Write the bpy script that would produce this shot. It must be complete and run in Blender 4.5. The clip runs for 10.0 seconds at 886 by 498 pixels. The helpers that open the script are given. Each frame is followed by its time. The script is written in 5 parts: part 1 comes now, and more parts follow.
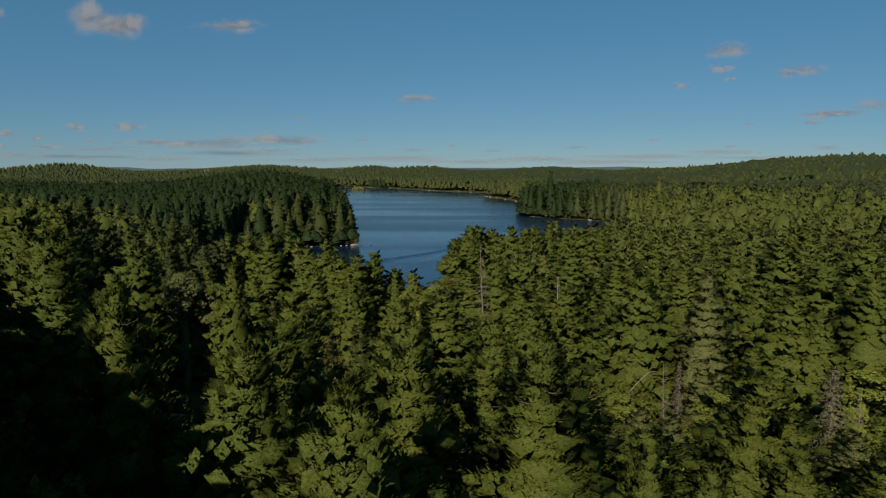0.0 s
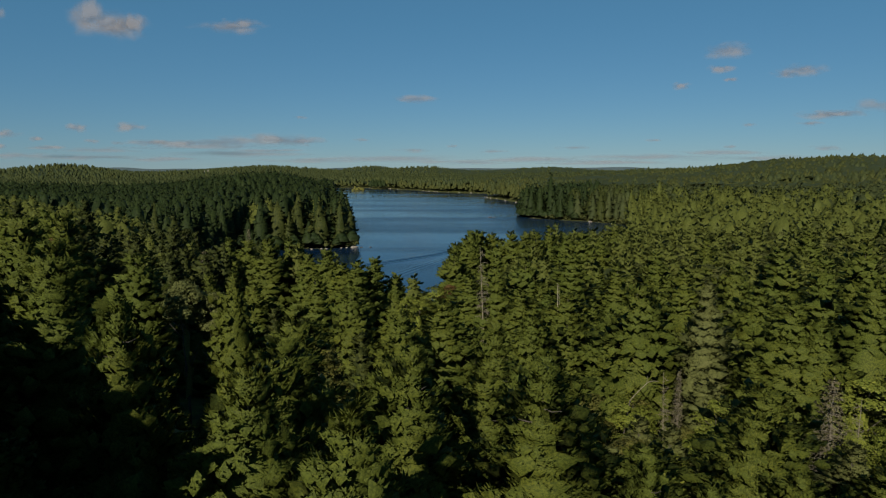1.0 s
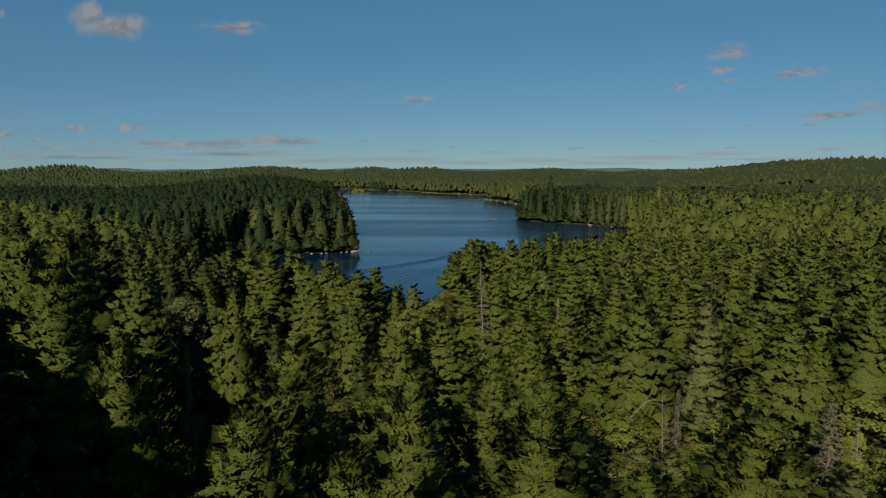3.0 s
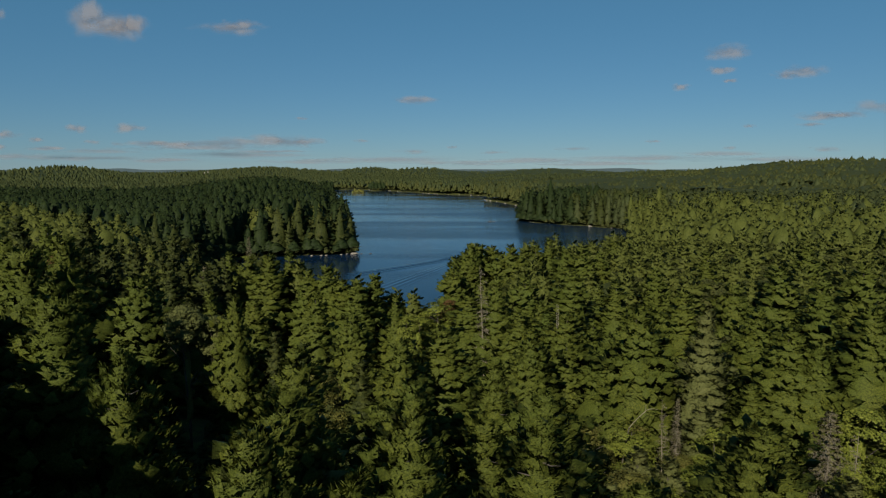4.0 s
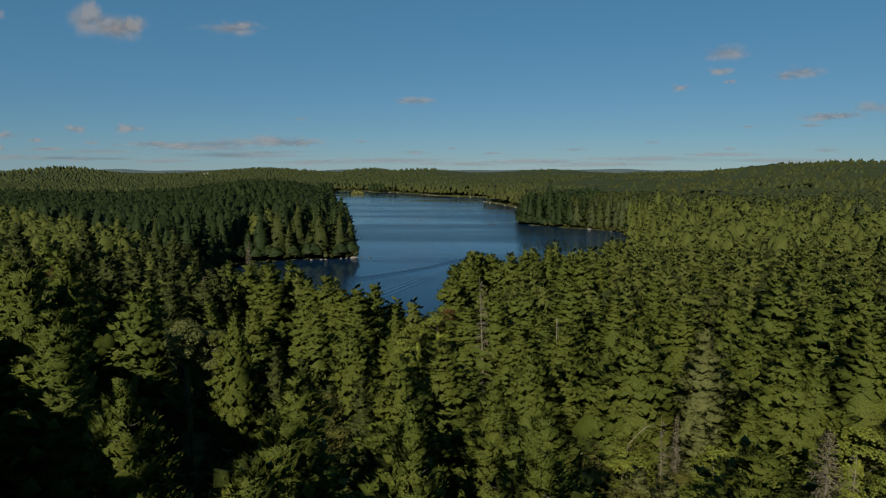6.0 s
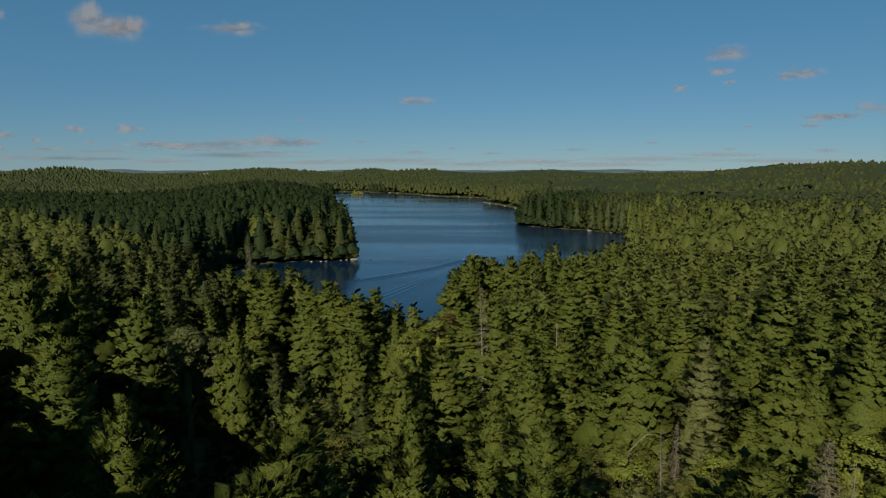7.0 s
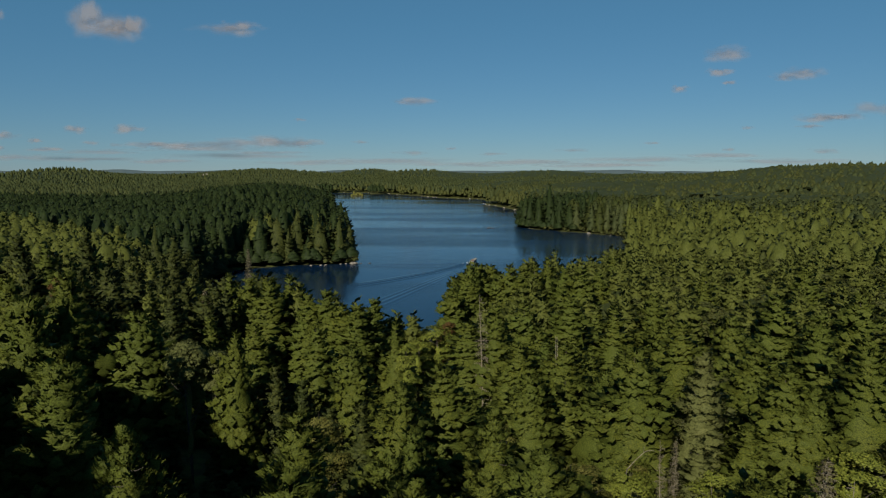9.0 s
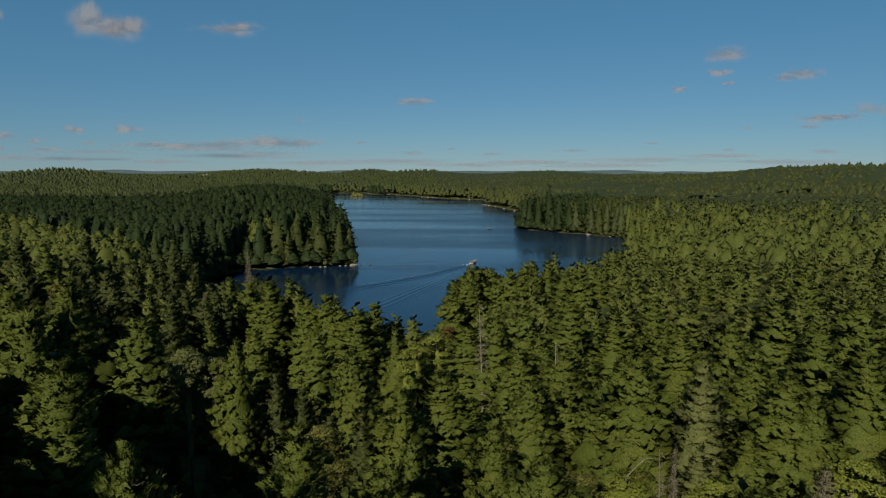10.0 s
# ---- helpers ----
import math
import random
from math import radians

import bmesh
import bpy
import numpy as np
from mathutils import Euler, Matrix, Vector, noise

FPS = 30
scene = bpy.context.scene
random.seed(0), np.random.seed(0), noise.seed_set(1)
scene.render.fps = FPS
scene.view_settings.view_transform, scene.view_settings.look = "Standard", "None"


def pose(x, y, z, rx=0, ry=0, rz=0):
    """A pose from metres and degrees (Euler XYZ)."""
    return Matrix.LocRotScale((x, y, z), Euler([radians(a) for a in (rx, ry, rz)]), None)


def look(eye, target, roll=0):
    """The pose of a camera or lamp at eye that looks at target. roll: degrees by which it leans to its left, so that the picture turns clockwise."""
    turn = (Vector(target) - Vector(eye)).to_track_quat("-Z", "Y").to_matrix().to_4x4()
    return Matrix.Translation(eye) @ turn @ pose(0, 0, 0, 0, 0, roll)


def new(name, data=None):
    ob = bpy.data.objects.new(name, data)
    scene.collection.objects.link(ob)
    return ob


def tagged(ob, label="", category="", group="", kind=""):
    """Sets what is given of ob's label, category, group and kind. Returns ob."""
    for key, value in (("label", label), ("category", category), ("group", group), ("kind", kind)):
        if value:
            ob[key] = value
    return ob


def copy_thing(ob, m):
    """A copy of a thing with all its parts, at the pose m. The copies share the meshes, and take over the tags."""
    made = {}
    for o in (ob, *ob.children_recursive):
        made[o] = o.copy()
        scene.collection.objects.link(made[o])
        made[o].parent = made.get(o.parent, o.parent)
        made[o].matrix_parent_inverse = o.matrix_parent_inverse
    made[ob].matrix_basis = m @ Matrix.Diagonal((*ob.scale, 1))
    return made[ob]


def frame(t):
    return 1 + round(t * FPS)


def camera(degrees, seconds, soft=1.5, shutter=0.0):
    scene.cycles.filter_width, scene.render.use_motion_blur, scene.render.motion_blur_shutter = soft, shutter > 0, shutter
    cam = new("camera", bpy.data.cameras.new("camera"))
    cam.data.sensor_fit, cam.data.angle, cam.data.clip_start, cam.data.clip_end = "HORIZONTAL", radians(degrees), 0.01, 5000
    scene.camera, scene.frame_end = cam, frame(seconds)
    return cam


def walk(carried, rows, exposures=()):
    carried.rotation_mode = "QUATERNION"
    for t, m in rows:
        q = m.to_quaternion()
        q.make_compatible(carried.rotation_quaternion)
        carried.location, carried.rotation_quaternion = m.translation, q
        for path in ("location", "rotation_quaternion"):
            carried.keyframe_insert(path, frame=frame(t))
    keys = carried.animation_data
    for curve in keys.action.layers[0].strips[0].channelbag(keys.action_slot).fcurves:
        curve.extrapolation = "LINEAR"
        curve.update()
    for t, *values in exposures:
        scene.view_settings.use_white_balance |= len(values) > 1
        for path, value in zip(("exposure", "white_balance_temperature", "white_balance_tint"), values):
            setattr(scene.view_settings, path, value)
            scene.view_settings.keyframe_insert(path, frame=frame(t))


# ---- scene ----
cam = camera(70.0, 10.0, soft=1.2)
METRES, EYE, TILT, LEAN = 9.0, 36.0, -7.1, 0.0
# seconds, sideways, rise (both in shares of METRES), yaw, pitch, roll
ROWS = [
    (0.0, 0.0000, 0.0000, 0.00, 0.00, 0.00),
    (0.5, -0.0016, 0.0528, 0.00, 0.01, -0.01),
    (1.0, -0.0023, 0.1059, 0.01, 0.02, -0.01),
    (1.5, -0.0024, 0.1589, 0.01, 0.03, -0.02),
    (2.0, -0.0031, 0.2111, 0.01, 0.05, -0.03),
    (2.5, -0.0032, 0.2640, 0.01, 0.06, -0.04),
    (4.0, -0.0025, 0.4217, 0.00, 0.08, -0.03),
    (4.5, -0.0038, 0.4707, -0.01, 0.10, -0.03),
    (5.0, -0.0039, 0.5189, -0.01, 0.11, -0.03),
    (5.5, -0.0060, 0.5662, -0.03, 0.12, -0.04),
    (7.0, -0.0099, 0.7119, -0.04, 0.13, -0.07),
    (7.5, -0.0113, 0.7596, -0.05, 0.15, -0.07),
    (8.0, -0.0125, 0.8076, -0.07, 0.15, -0.08),
    (8.5, -0.0136, 0.8552, -0.08, 0.15, -0.08),
    (9.0, -0.0151, 0.9038, -0.09, 0.15, -0.10),
    (9.5, -0.0164, 0.9522, -0.10, 0.16, -0.10),
    (10.0, -0.0171, 0.9965, -0.12, 0.16, -0.11),
]
walk(cam, [(t, pose(METRES * x, 0, EYE + METRES * z, 90 + TILT + pitch, LEAN + roll, yaw)) for t, x, z, yaw, pitch, roll in ROWS],
     exposures=[(0.0, 0.55), (10.0, 0.55)])

# ---------------------------------------------------------------- sky and sun
SUN_AZ, SUN_EL = -160.0, 31.0      # degrees clockwise from straight ahead (+y), and above the horizon
SUN_STRENGTH, SKY_STRENGTH = 5.0, 0.049
world = bpy.data.worlds.new("sky")
scene.world = world
world.use_nodes = True
wn = world.node_tree.nodes
wl = world.node_tree.links
sky = wn.new("ShaderNodeTexSky")
sky.sky_type, sky.sun_disc = "NISHITA", False
sky.sun_elevation, sky.sun_rotation = radians(SUN_EL), radians(SUN_AZ)
sky.altitude, sky.air_density, sky.dust_density, sky.ozone_density = 800, 1.0, 0.0, 3.5
tint = wn.new("ShaderNodeMix")
tint.data_type, tint.blend_type = "RGBA", "MULTIPLY"
tint.inputs[0].default_value, tint.inputs[7].default_value = 1.0, (0.51, 0.66, 0.70, 1)
wl.new(sky.outputs[0], tint.inputs[6])
low = wn.new("ShaderNodeMapRange")
low.inputs[1].default_value, low.inputs[2].default_value = 0.0, 0.22
where = wn.new("ShaderNodeSeparateXYZ")
wl.new(wn.new("ShaderNodeTexCoord").outputs["Generated"], where.inputs[0])
wl.new(where.outputs[2], low.inputs[0])
haze = wn.new("ShaderNodeMix")
haze.data_type = "RGBA"
haze.inputs[6].default_value, haze.inputs[7].default_value = (0.545, 0.640, 0.710, 1), (0.465, 0.660, 0.695, 1)
wl.new(low.outputs[0], haze.inputs[0])
wl.new(haze.outputs[2], tint.inputs[7])
even = wn.new("ShaderNodeMix")
even.data_type = "RGBA"
even.inputs[0].default_value, even.inputs[7].default_value = 0.40, (1.0, 3.5, 6.0, 1)
wl.new(tint.outputs[2], even.inputs[6])
wl.new(even.outputs[2], wn["Background"].inputs[0])
wn["Background"].inputs[1].default_value = SKY_STRENGTH
sun_data = bpy.data.lights.new("sun", "SUN")
sun_data.energy, sun_data.angle, sun_data.color = SUN_STRENGTH, radians(0.53), (1.0, 0.92, 0.74)
sun_dir = Vector((math.sin(radians(SUN_AZ)) * math.cos(radians(SUN_EL)), math.cos(radians(SUN_AZ)) * math.cos(radians(SUN_EL)), math.sin(radians(SUN_EL))))
sun = new("sun", sun_data)
sun.matrix_world = look(sun_dir * 200, (0, 0, 0))

# ---------------------------------------------------------------- materials
def material(name):
    m = bpy.data.materials.new(name)
    m.use_nodes = True
    nt = m.node_tree
    return m, nt, nt.nodes["Principled BSDF"]


def mix_colour(nt, fac, a, b):
    n = nt.nodes.new("ShaderNodeMix")
    n.data_type = "RGBA"
    for sock, v in ((n.inputs[0], fac), (n.inputs[6], a), (n.inputs[7], b)):
        if isinstance(v, bpy.types.NodeSocket):
            nt.links.new(v, sock)
        elif isinstance(v, tuple):
            sock.default_value = (*v, 1)
        else:
            sock.default_value = v
    return n.outputs[2]


def noise_at(nt, scale, detail=3.0, coords="position", stretch=(1, 1, 1), rough=0.55):
    if coords == "position":
        src = nt.nodes.new("ShaderNodeNewGeometry").outputs["Position"]
    else:
        src = nt.nodes.new("ShaderNodeTexCoord").outputs["Object"]
    mp = nt.nodes.new("ShaderNodeMapping")
    mp.inputs["Scale"].default_value = stretch
    nt.links.new(src, mp.inputs[0])
    n = nt.nodes.new("ShaderNodeTexNoise")
    n.inputs["Scale"].default_value, n.inputs["Detail"].default_value, n.inputs["Roughness"].default_value = scale, detail, rough
    nt.links.new(mp.outputs[0], n.inputs["Vector"])
    return n.outputs[0]


def ramp(nt, fac, lo, hi):
    n = nt.nodes.new("ShaderNodeMapRange")
    n.inputs[1].default_value, n.inputs[2].default_value = lo, hi
    n.interpolation_type = "SMOOTHSTEP"
    nt.links.new(fac, n.inputs[0])
    return n.outputs[0]


def foliage(name, a, b, c, gloss=0.6, through_leaf=0.32, grain=5.0, depth=0.15, gap=0.6):
    """Needles or leaves: two tones over the stand, a third by the single tuft, and light through the leaf."""
    m, nt, bs = material(name)
    geo = nt.nodes.new("ShaderNodeNewGeometry")
    info = nt.nodes.new("ShaderNodeObjectInfo")
    stand = ramp(nt, noise_at(nt, 0.16, 2.0), 0.32, 0.68)
    col = mix_colour(nt, stand, a, b)
    tree = nt.nodes.new("ShaderNodeMath")
    tree.operation = "MULTIPLY"
    tree.inputs[1].default_value = 0.75
    nt.links.new(info.outputs["Random"], tree.inputs[0])
    col = mix_colour(nt, tree.outputs[0], col, b)
    tuft = nt.nodes.new("ShaderNodeMath")
    tuft.operation = "MULTIPLY"
    tuft.inputs[1].default_value = 0.7
    nt.links.new(geo.outputs["Random Per Island"], tuft.inputs[0])
    col = mix_colour(nt, tuft.outputs[0], col, c)
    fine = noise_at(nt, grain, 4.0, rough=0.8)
    # dark grain: the shade in the gaps between tufts, put into the colour
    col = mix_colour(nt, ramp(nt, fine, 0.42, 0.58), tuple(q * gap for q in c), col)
    nt.links.new(col, bs.inputs["Base Color"])
    bp = nt.nodes.new("ShaderNodeBump")
    bp.inputs["Strength"].default_value, bp.inputs["Distance"].default_value = 0.16 if depth > 0.1 else 0.4, depth
    nt.links.new(fine, bp.inputs["Height"])
    nt.links.new(bp.outputs[0], bs.inputs["Normal"])
    bs.inputs["Roughness"].default_value = gloss
    bs.inputs["Specular IOR Level"].default_value = 0.06
    tl = nt.nodes.new("ShaderNodeBsdfTranslucent")
    nt.links.new(col, tl.inputs[0])
    mx = nt.nodes.new("ShaderNodeMixShader")
    mx.inputs[0].default_value = through_leaf
    nt.links.new(bs.outputs[0], mx.inputs[1])
    nt.links.new(tl.outputs[0], mx.inputs[2])
    nt.links.new(mx.outputs[0], nt.nodes["Material Output"].inputs[0])
    return m


def bark(name, a, b, scale=6.0):
    m, nt, bs = material(name)
    n = noise_at(nt, scale, 5.0, "object", (1, 1, 0.25))
    nt.links.new(mix_colour(nt, ramp(nt, n, 0.35, 0.65), a, b), bs.inputs["Base Color"])
    bs.inputs["Roughness"].default_value = 0.9
    bp = nt.nodes.new("ShaderNodeBump")
    bp.inputs["Strength"].default_value, bp.inputs["Distance"].default_value = 0.6, 0.05
    nt.links.new(n, bp.inputs["Height"])
    nt.links.new(bp.outputs[0], bs.inputs["Normal"])
    return m


def plain(name, a, b, scale, rough, metal=0.0):
    m, nt, bs = material(name)
    n = noise_at(nt, scale, 5.0, "object")
    nt.links.new(mix_colour(nt, ramp(nt, n, 0.35, 0.65), a, b), bs.inputs["Base Color"])
    bs.inputs["Roughness"].default_value, bs.inputs["Metallic"].default_value = rough, metal
    return m


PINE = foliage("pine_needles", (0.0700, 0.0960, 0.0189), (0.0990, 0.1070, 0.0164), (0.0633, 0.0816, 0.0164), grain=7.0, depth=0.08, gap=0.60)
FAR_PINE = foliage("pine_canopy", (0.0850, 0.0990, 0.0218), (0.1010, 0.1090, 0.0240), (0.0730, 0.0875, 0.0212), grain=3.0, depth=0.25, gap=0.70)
# hill canopies: distance haze put into the green, duller and bluer
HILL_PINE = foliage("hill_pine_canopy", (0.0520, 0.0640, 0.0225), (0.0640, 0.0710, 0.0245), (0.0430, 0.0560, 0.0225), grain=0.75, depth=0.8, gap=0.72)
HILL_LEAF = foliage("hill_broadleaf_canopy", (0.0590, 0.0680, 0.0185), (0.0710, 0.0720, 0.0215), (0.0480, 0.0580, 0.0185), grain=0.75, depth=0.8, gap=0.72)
# the shade over the headlands is put into this dark needle colour
SHADED_SPRUCE = foliage("shaded_spruce_needles", (0.0190, 0.0313, 0.0096), (0.0275, 0.0385, 0.0104), (0.0148, 0.0243, 0.0088), 0.6, 0.2, 1.1, 0.5, 0.7)
# darker copy of the pine needles, shade put into the colour
SHADED_PINE = foliage("shaded_pine_needles", (0.0376, 0.0488, 0.0121), (0.0522, 0.0566, 0.0138), (0.0293, 0.0390, 0.0113), 0.6, 0.2, 1.6, 0.5, 0.6)
LEAF = foliage("broad_leaves", (0.1300, 0.1480, 0.0240), (0.1560, 0.1550, 0.0265), (0.1040, 0.1300, 0.0235), 0.5, 0.2)
AUTUMN = foliage("turning_leaves", (0.138, 0.132, 0.034), (0.145, 0.125, 0.038), (0.114, 0.120, 0.029), 0.55, 0.35)
RED_LEAF = foliage("red_leaves", (0.130, 0.050, 0.025), (0.110, 0.055, 0.025), (0.090, 0.060, 0.022), 0.55, 0.35)
BROWN = foliage("dying_needles", (0.115, 0.098, 0.058), (0.105, 0.092, 0.050), (0.090, 0.085, 0.044), 0.7, 0.25)
GREY_GREEN = foliage("grey_green_needles", (0.104, 0.113, 0.038), (0.118, 0.120, 0.042), (0.090, 0.101, 0.034), grain=6.0, depth=0.08, gap=0.75)
BARK = bark("pine_bark", (0.030, 0.025, 0.020), (0.065, 0.055, 0.045))
GREY_WOOD = bark("weathered_dead_wood", (0.098, 0.083, 0.058), (0.160, 0.138, 0.100))
PALE_WOOD = bark("bleached_dead_wood", (0.14, 0.12, 0.095), (0.22, 0.195, 0.155))
ROCK = plain("granite", (0.12, 0.105, 0.09), (0.21, 0.19, 0.16), 1.2, 0.85)
DARK_ROCK = plain("wet_granite", (0.035, 0.035, 0.035), (0.07, 0.065, 0.06), 1.5, 0.5)
HULL_WHITE = plain("boat_gelcoat", (0.13, 0.13, 0.13), (0.19, 0.19, 0.185), 3.0, 0.4)
BOAT_DARK = plain("boat_vinyl", (0.10, 0.09, 0.08), (0.14, 0.12, 0.10), 6.0, 0.6)
BOAT_RED = plain("boat_awning", (0.14, 0.09, 0.07), (0.17, 0.10, 0.08), 4.0, 0.8)
FOAM = plain("churned_water", (0.30, 0.33, 0.35), (0.55, 0.57, 0.58), 2.0, 0.6)
ALU = plain("aluminium", (0.55, 0.55, 0.55), (0.65, 0.65, 0.65), 4.0, 0.35, 1.0)


def ground_material():
    m, nt, bs = material("forest_floor")
    col = mix_colour(nt, ramp(nt, noise_at(nt, 0.35, 6.0), 0.38, 0.62), (0.034, 0.032, 0.015), (0.055, 0.062, 0.018))
    col = mix_colour(nt, ramp(nt, noise_at(nt, 0.02, 4.0), 0.45, 0.7), col, (0.050, 0.055, 0.016))
    nt.links.new(col, bs.inputs["Base Color"])
    bs.inputs["Roughness"].default_value, bs.inputs["Specular IOR Level"].default_value = 0.95, 0.05
    return m


def water_material():
    m, nt, bs = material("lake_water")
    bs.inputs["Base Color"].default_value = (0.003, 0.012, 0.031, 1)
    bs.inputs["IOR"].default_value = 1.33
    # calm streaks and breeze-ruffled bands across the lake
    bands = ramp(nt, noise_at(nt, 0.010, 4.0, "position", (0.30, 1.6, 1.0)), 0.38, 0.62)
    rg = nt.nodes.new("ShaderNodeMapRange")
    rg.inputs[3].default_value, rg.inputs[4].default_value = 0.08, 0.20
    nt.links.new(bands, rg.inputs[0])
    nt.links.new(rg.outputs[0], bs.inputs["Roughness"])
    small = noise_at(nt, 0.55, 3.0, "position", (0.6, 1.0, 1.0))
    big = noise_at(nt, 0.09, 2.0, "position", (0.5, 1.2, 1.0))
    add = nt.nodes.new("ShaderNodeMath")
    nt.links.new(small, add.inputs[0])
    nt.links.new(big, add.inputs[1])
    st = nt.nodes.new("ShaderNodeMapRange")
    st.inputs[3].default_value, st.inputs[4].default_value = 0.08, 0.32
    nt.links.new(bands, st.inputs[0])
    bp = nt.nodes.new("ShaderNodeBump")
    bp.inputs["Distance"].default_value = 1.3
    # the near bay lies in the lee of its woods, the wide lake in the wind
    pos = nt.nodes.new("ShaderNodeSeparateXYZ")
    nt.links.new(nt.nodes.new("ShaderNodeNewGeometry").outputs["Position"], pos.inputs[0])
    lee = nt.nodes.new("ShaderNodeMapRange")
    lee.inputs[1].default_value, lee.inputs[2].default_value = 240.0, 390.0
    lee.inputs[3].default_value, lee.inputs[4].default_value = 0.07, 1.0
    nt.links.new(pos.outputs[1], lee.inputs[0])
    far = nt.nodes.new("ShaderNodeMapRange")          # and calmer again under the far shore
    far.inputs[1].default_value, far.inputs[2].default_value = 560.0, 950.0
    far.inputs[3].default_value, far.inputs[4].default_value = 1.0, 0.18
    nt.links.new(pos.outputs[1], far.inputs[0])
    both = nt.nodes.new("ShaderNodeMath")
    both.operation = "MULTIPLY"
    nt.links.new(lee.outputs[0], both.inputs[0])
    nt.links.new(far.outputs[0], both.inputs[1])
    wind = nt.nodes.new("ShaderNodeMath")
    wind.operation = "MULTIPLY"
    nt.links.new(st.outputs[0], wind.inputs[0])
    nt.links.new(both.outputs[0], wind.inputs[1])
    nt.links.new(wind.outputs[0], bp.inputs["Strength"])
    nt.links.new(add.outputs[0], bp.inputs["Height"])
    nt.links.new(bp.outputs[0], bs.inputs["Normal"])
    return m


def cloud_material(name, a_, b_, most):
    """A sunlit white puff, thinning out to nothing at its ragged rim."""
    m, nt, bs = material(name)
    tc = nt.nodes.new("ShaderNodeTexCoord").outputs["Object"]
    info = nt.nodes.new("ShaderNodeObjectInfo")
    ln = nt.nodes.new("ShaderNodeVectorMath")
    ln.operation = "LENGTH"
    nt.links.new(tc, ln.inputs[0])
    off = nt.nodes.new("ShaderNodeVectorMath")
    off.operation = "ADD"
    sh = nt.nodes.new("ShaderNodeMath")
    sh.operation = "MULTIPLY"
    sh.inputs[1].default_value = 50.0
    nt.links.new(info.outputs["Random"], sh.inputs[0])
    nt.links.new(tc, off.inputs[0])
    nt.links.new(sh.outputs[0], off.inputs[1])
    mp = nt.nodes.new("ShaderNodeMapping")
    mp.inputs["Scale"].default_value = (1.6, 1.0, 0.9)
    nt.links.new(off.outputs[0], mp.inputs[0])
    nz = nt.nodes.new("ShaderNodeTexNoise")
    nz.inputs["Scale"].default_value, nz.inputs["Detail"].default_value, nz.inputs["Roughness"].default_value = 1.25, 4.0, 0.36
    nt.links.new(mp.outputs[0], nz.inputs["Vector"])
    a = nt.nodes.new("ShaderNodeMath")
    a.operation = "SUBTRACT"
    a.inputs[0].default_value = 0.88
    nt.links.new(ln.outputs["Value"], a.inputs[1])
    b = nt.nodes.new("ShaderNodeMath")
    b.operation = "MULTIPLY_ADD"
    b.inputs[1].default_value, b.inputs[2].default_value = 1.15, -0.60
    nt.links.new(nz.outputs[0], b.inputs[0])
    s = nt.nodes.new("ShaderNodeMath")
    nt.links.new(a.outputs[0], s.inputs[0])
    nt.links.new(b.outputs[0], s.inputs[1])
    al = nt.nodes.new("ShaderNodeMapRange")
    al.interpolation_type = "SMOOTHSTEP"
    al.inputs[1].default_value, al.inputs[2].default_value = -0.05, 0.85
    al.inputs[3].default_value, al.inputs[4].default_value = 0.0, most
    nt.links.new(s.outputs[0], al.inputs[0])
    nt.links.new(al.outputs[0], bs.inputs["Alpha"])
    nt.links.new(mix_colour(nt, ramp(nt, nz.outputs[0], 0.42, 0.62), a_, b_), bs.inputs["Base Color"])
    bs.inputs["Roughness"].default_value = 1.0
    bs.inputs["Specular IOR Level"].default_value = 0.0
    return m


GROUND, WATER = ground_material(), water_material()
CLOUD = cloud_material("cloud_vapour", (0.104, 0.120, 0.162), (0.160, 0.160, 0.186), 0.74)
WISP = cloud_material("thin_cloud_vapour", (0.118, 0.134, 0.172), (0.150, 0.156, 0.188), 0.58)
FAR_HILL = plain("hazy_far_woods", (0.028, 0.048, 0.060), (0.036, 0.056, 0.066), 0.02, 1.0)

# ---------------------------------------------------------------- the lie of the land
SHORE = np.array([
    (-5, 124), (1, 134), (4, 150), (12, 166), (30, 182), (50, 196), (75, 260), (103, 330), (118, 400), (125, 434),
    (108, 456), (91, 471), (75, 486), (61, 503), (64, 530), (80, 600), (96, 690), (81, 765), (70, 820), (57, 883), (78, 912), (96, 970),
    (63, 1036), (-4, 1086), (-50, 1180), (-110, 1282), (-170, 1345), (-254, 1335), (-232, 1180), (-190, 1000), (-150, 800), (-105, 600),
    (-78, 470), (-58, 380), (-42, 305), (-55, 298), (-70, 296), (-95, 286), (-98, 235), (-72, 178), (-44, 146), (-22, 128)], float)


def shore_distance(x, y):
    """Metres to the waterline: plus on land, minus in the lake."""
    x, y = np.atleast_1d(x).astype(float), np.atleast_1d(y).astype(float)
    best, inside = np.full(x.shape, 1e9), np.zeros(x.shape, bool)
    for (ax, ay), (bx, by) in zip(SHORE, np.roll(SHORE, -1, axis=0)):
        dx, dy = bx - ax, by - ay
        k = np.clip(((x - ax) * dx + (y - ay) * dy) / (dx * dx + dy * dy), 0, 1)
        best = np.minimum(best, np.hypot(x - ax - k * dx, y - ay - k * dy))
        if ay != by:
            inside ^= ((ay > y) != (by > y)) & (x < dx * (y - ay) / dy + ax)
    return np.where(inside, -best, best)


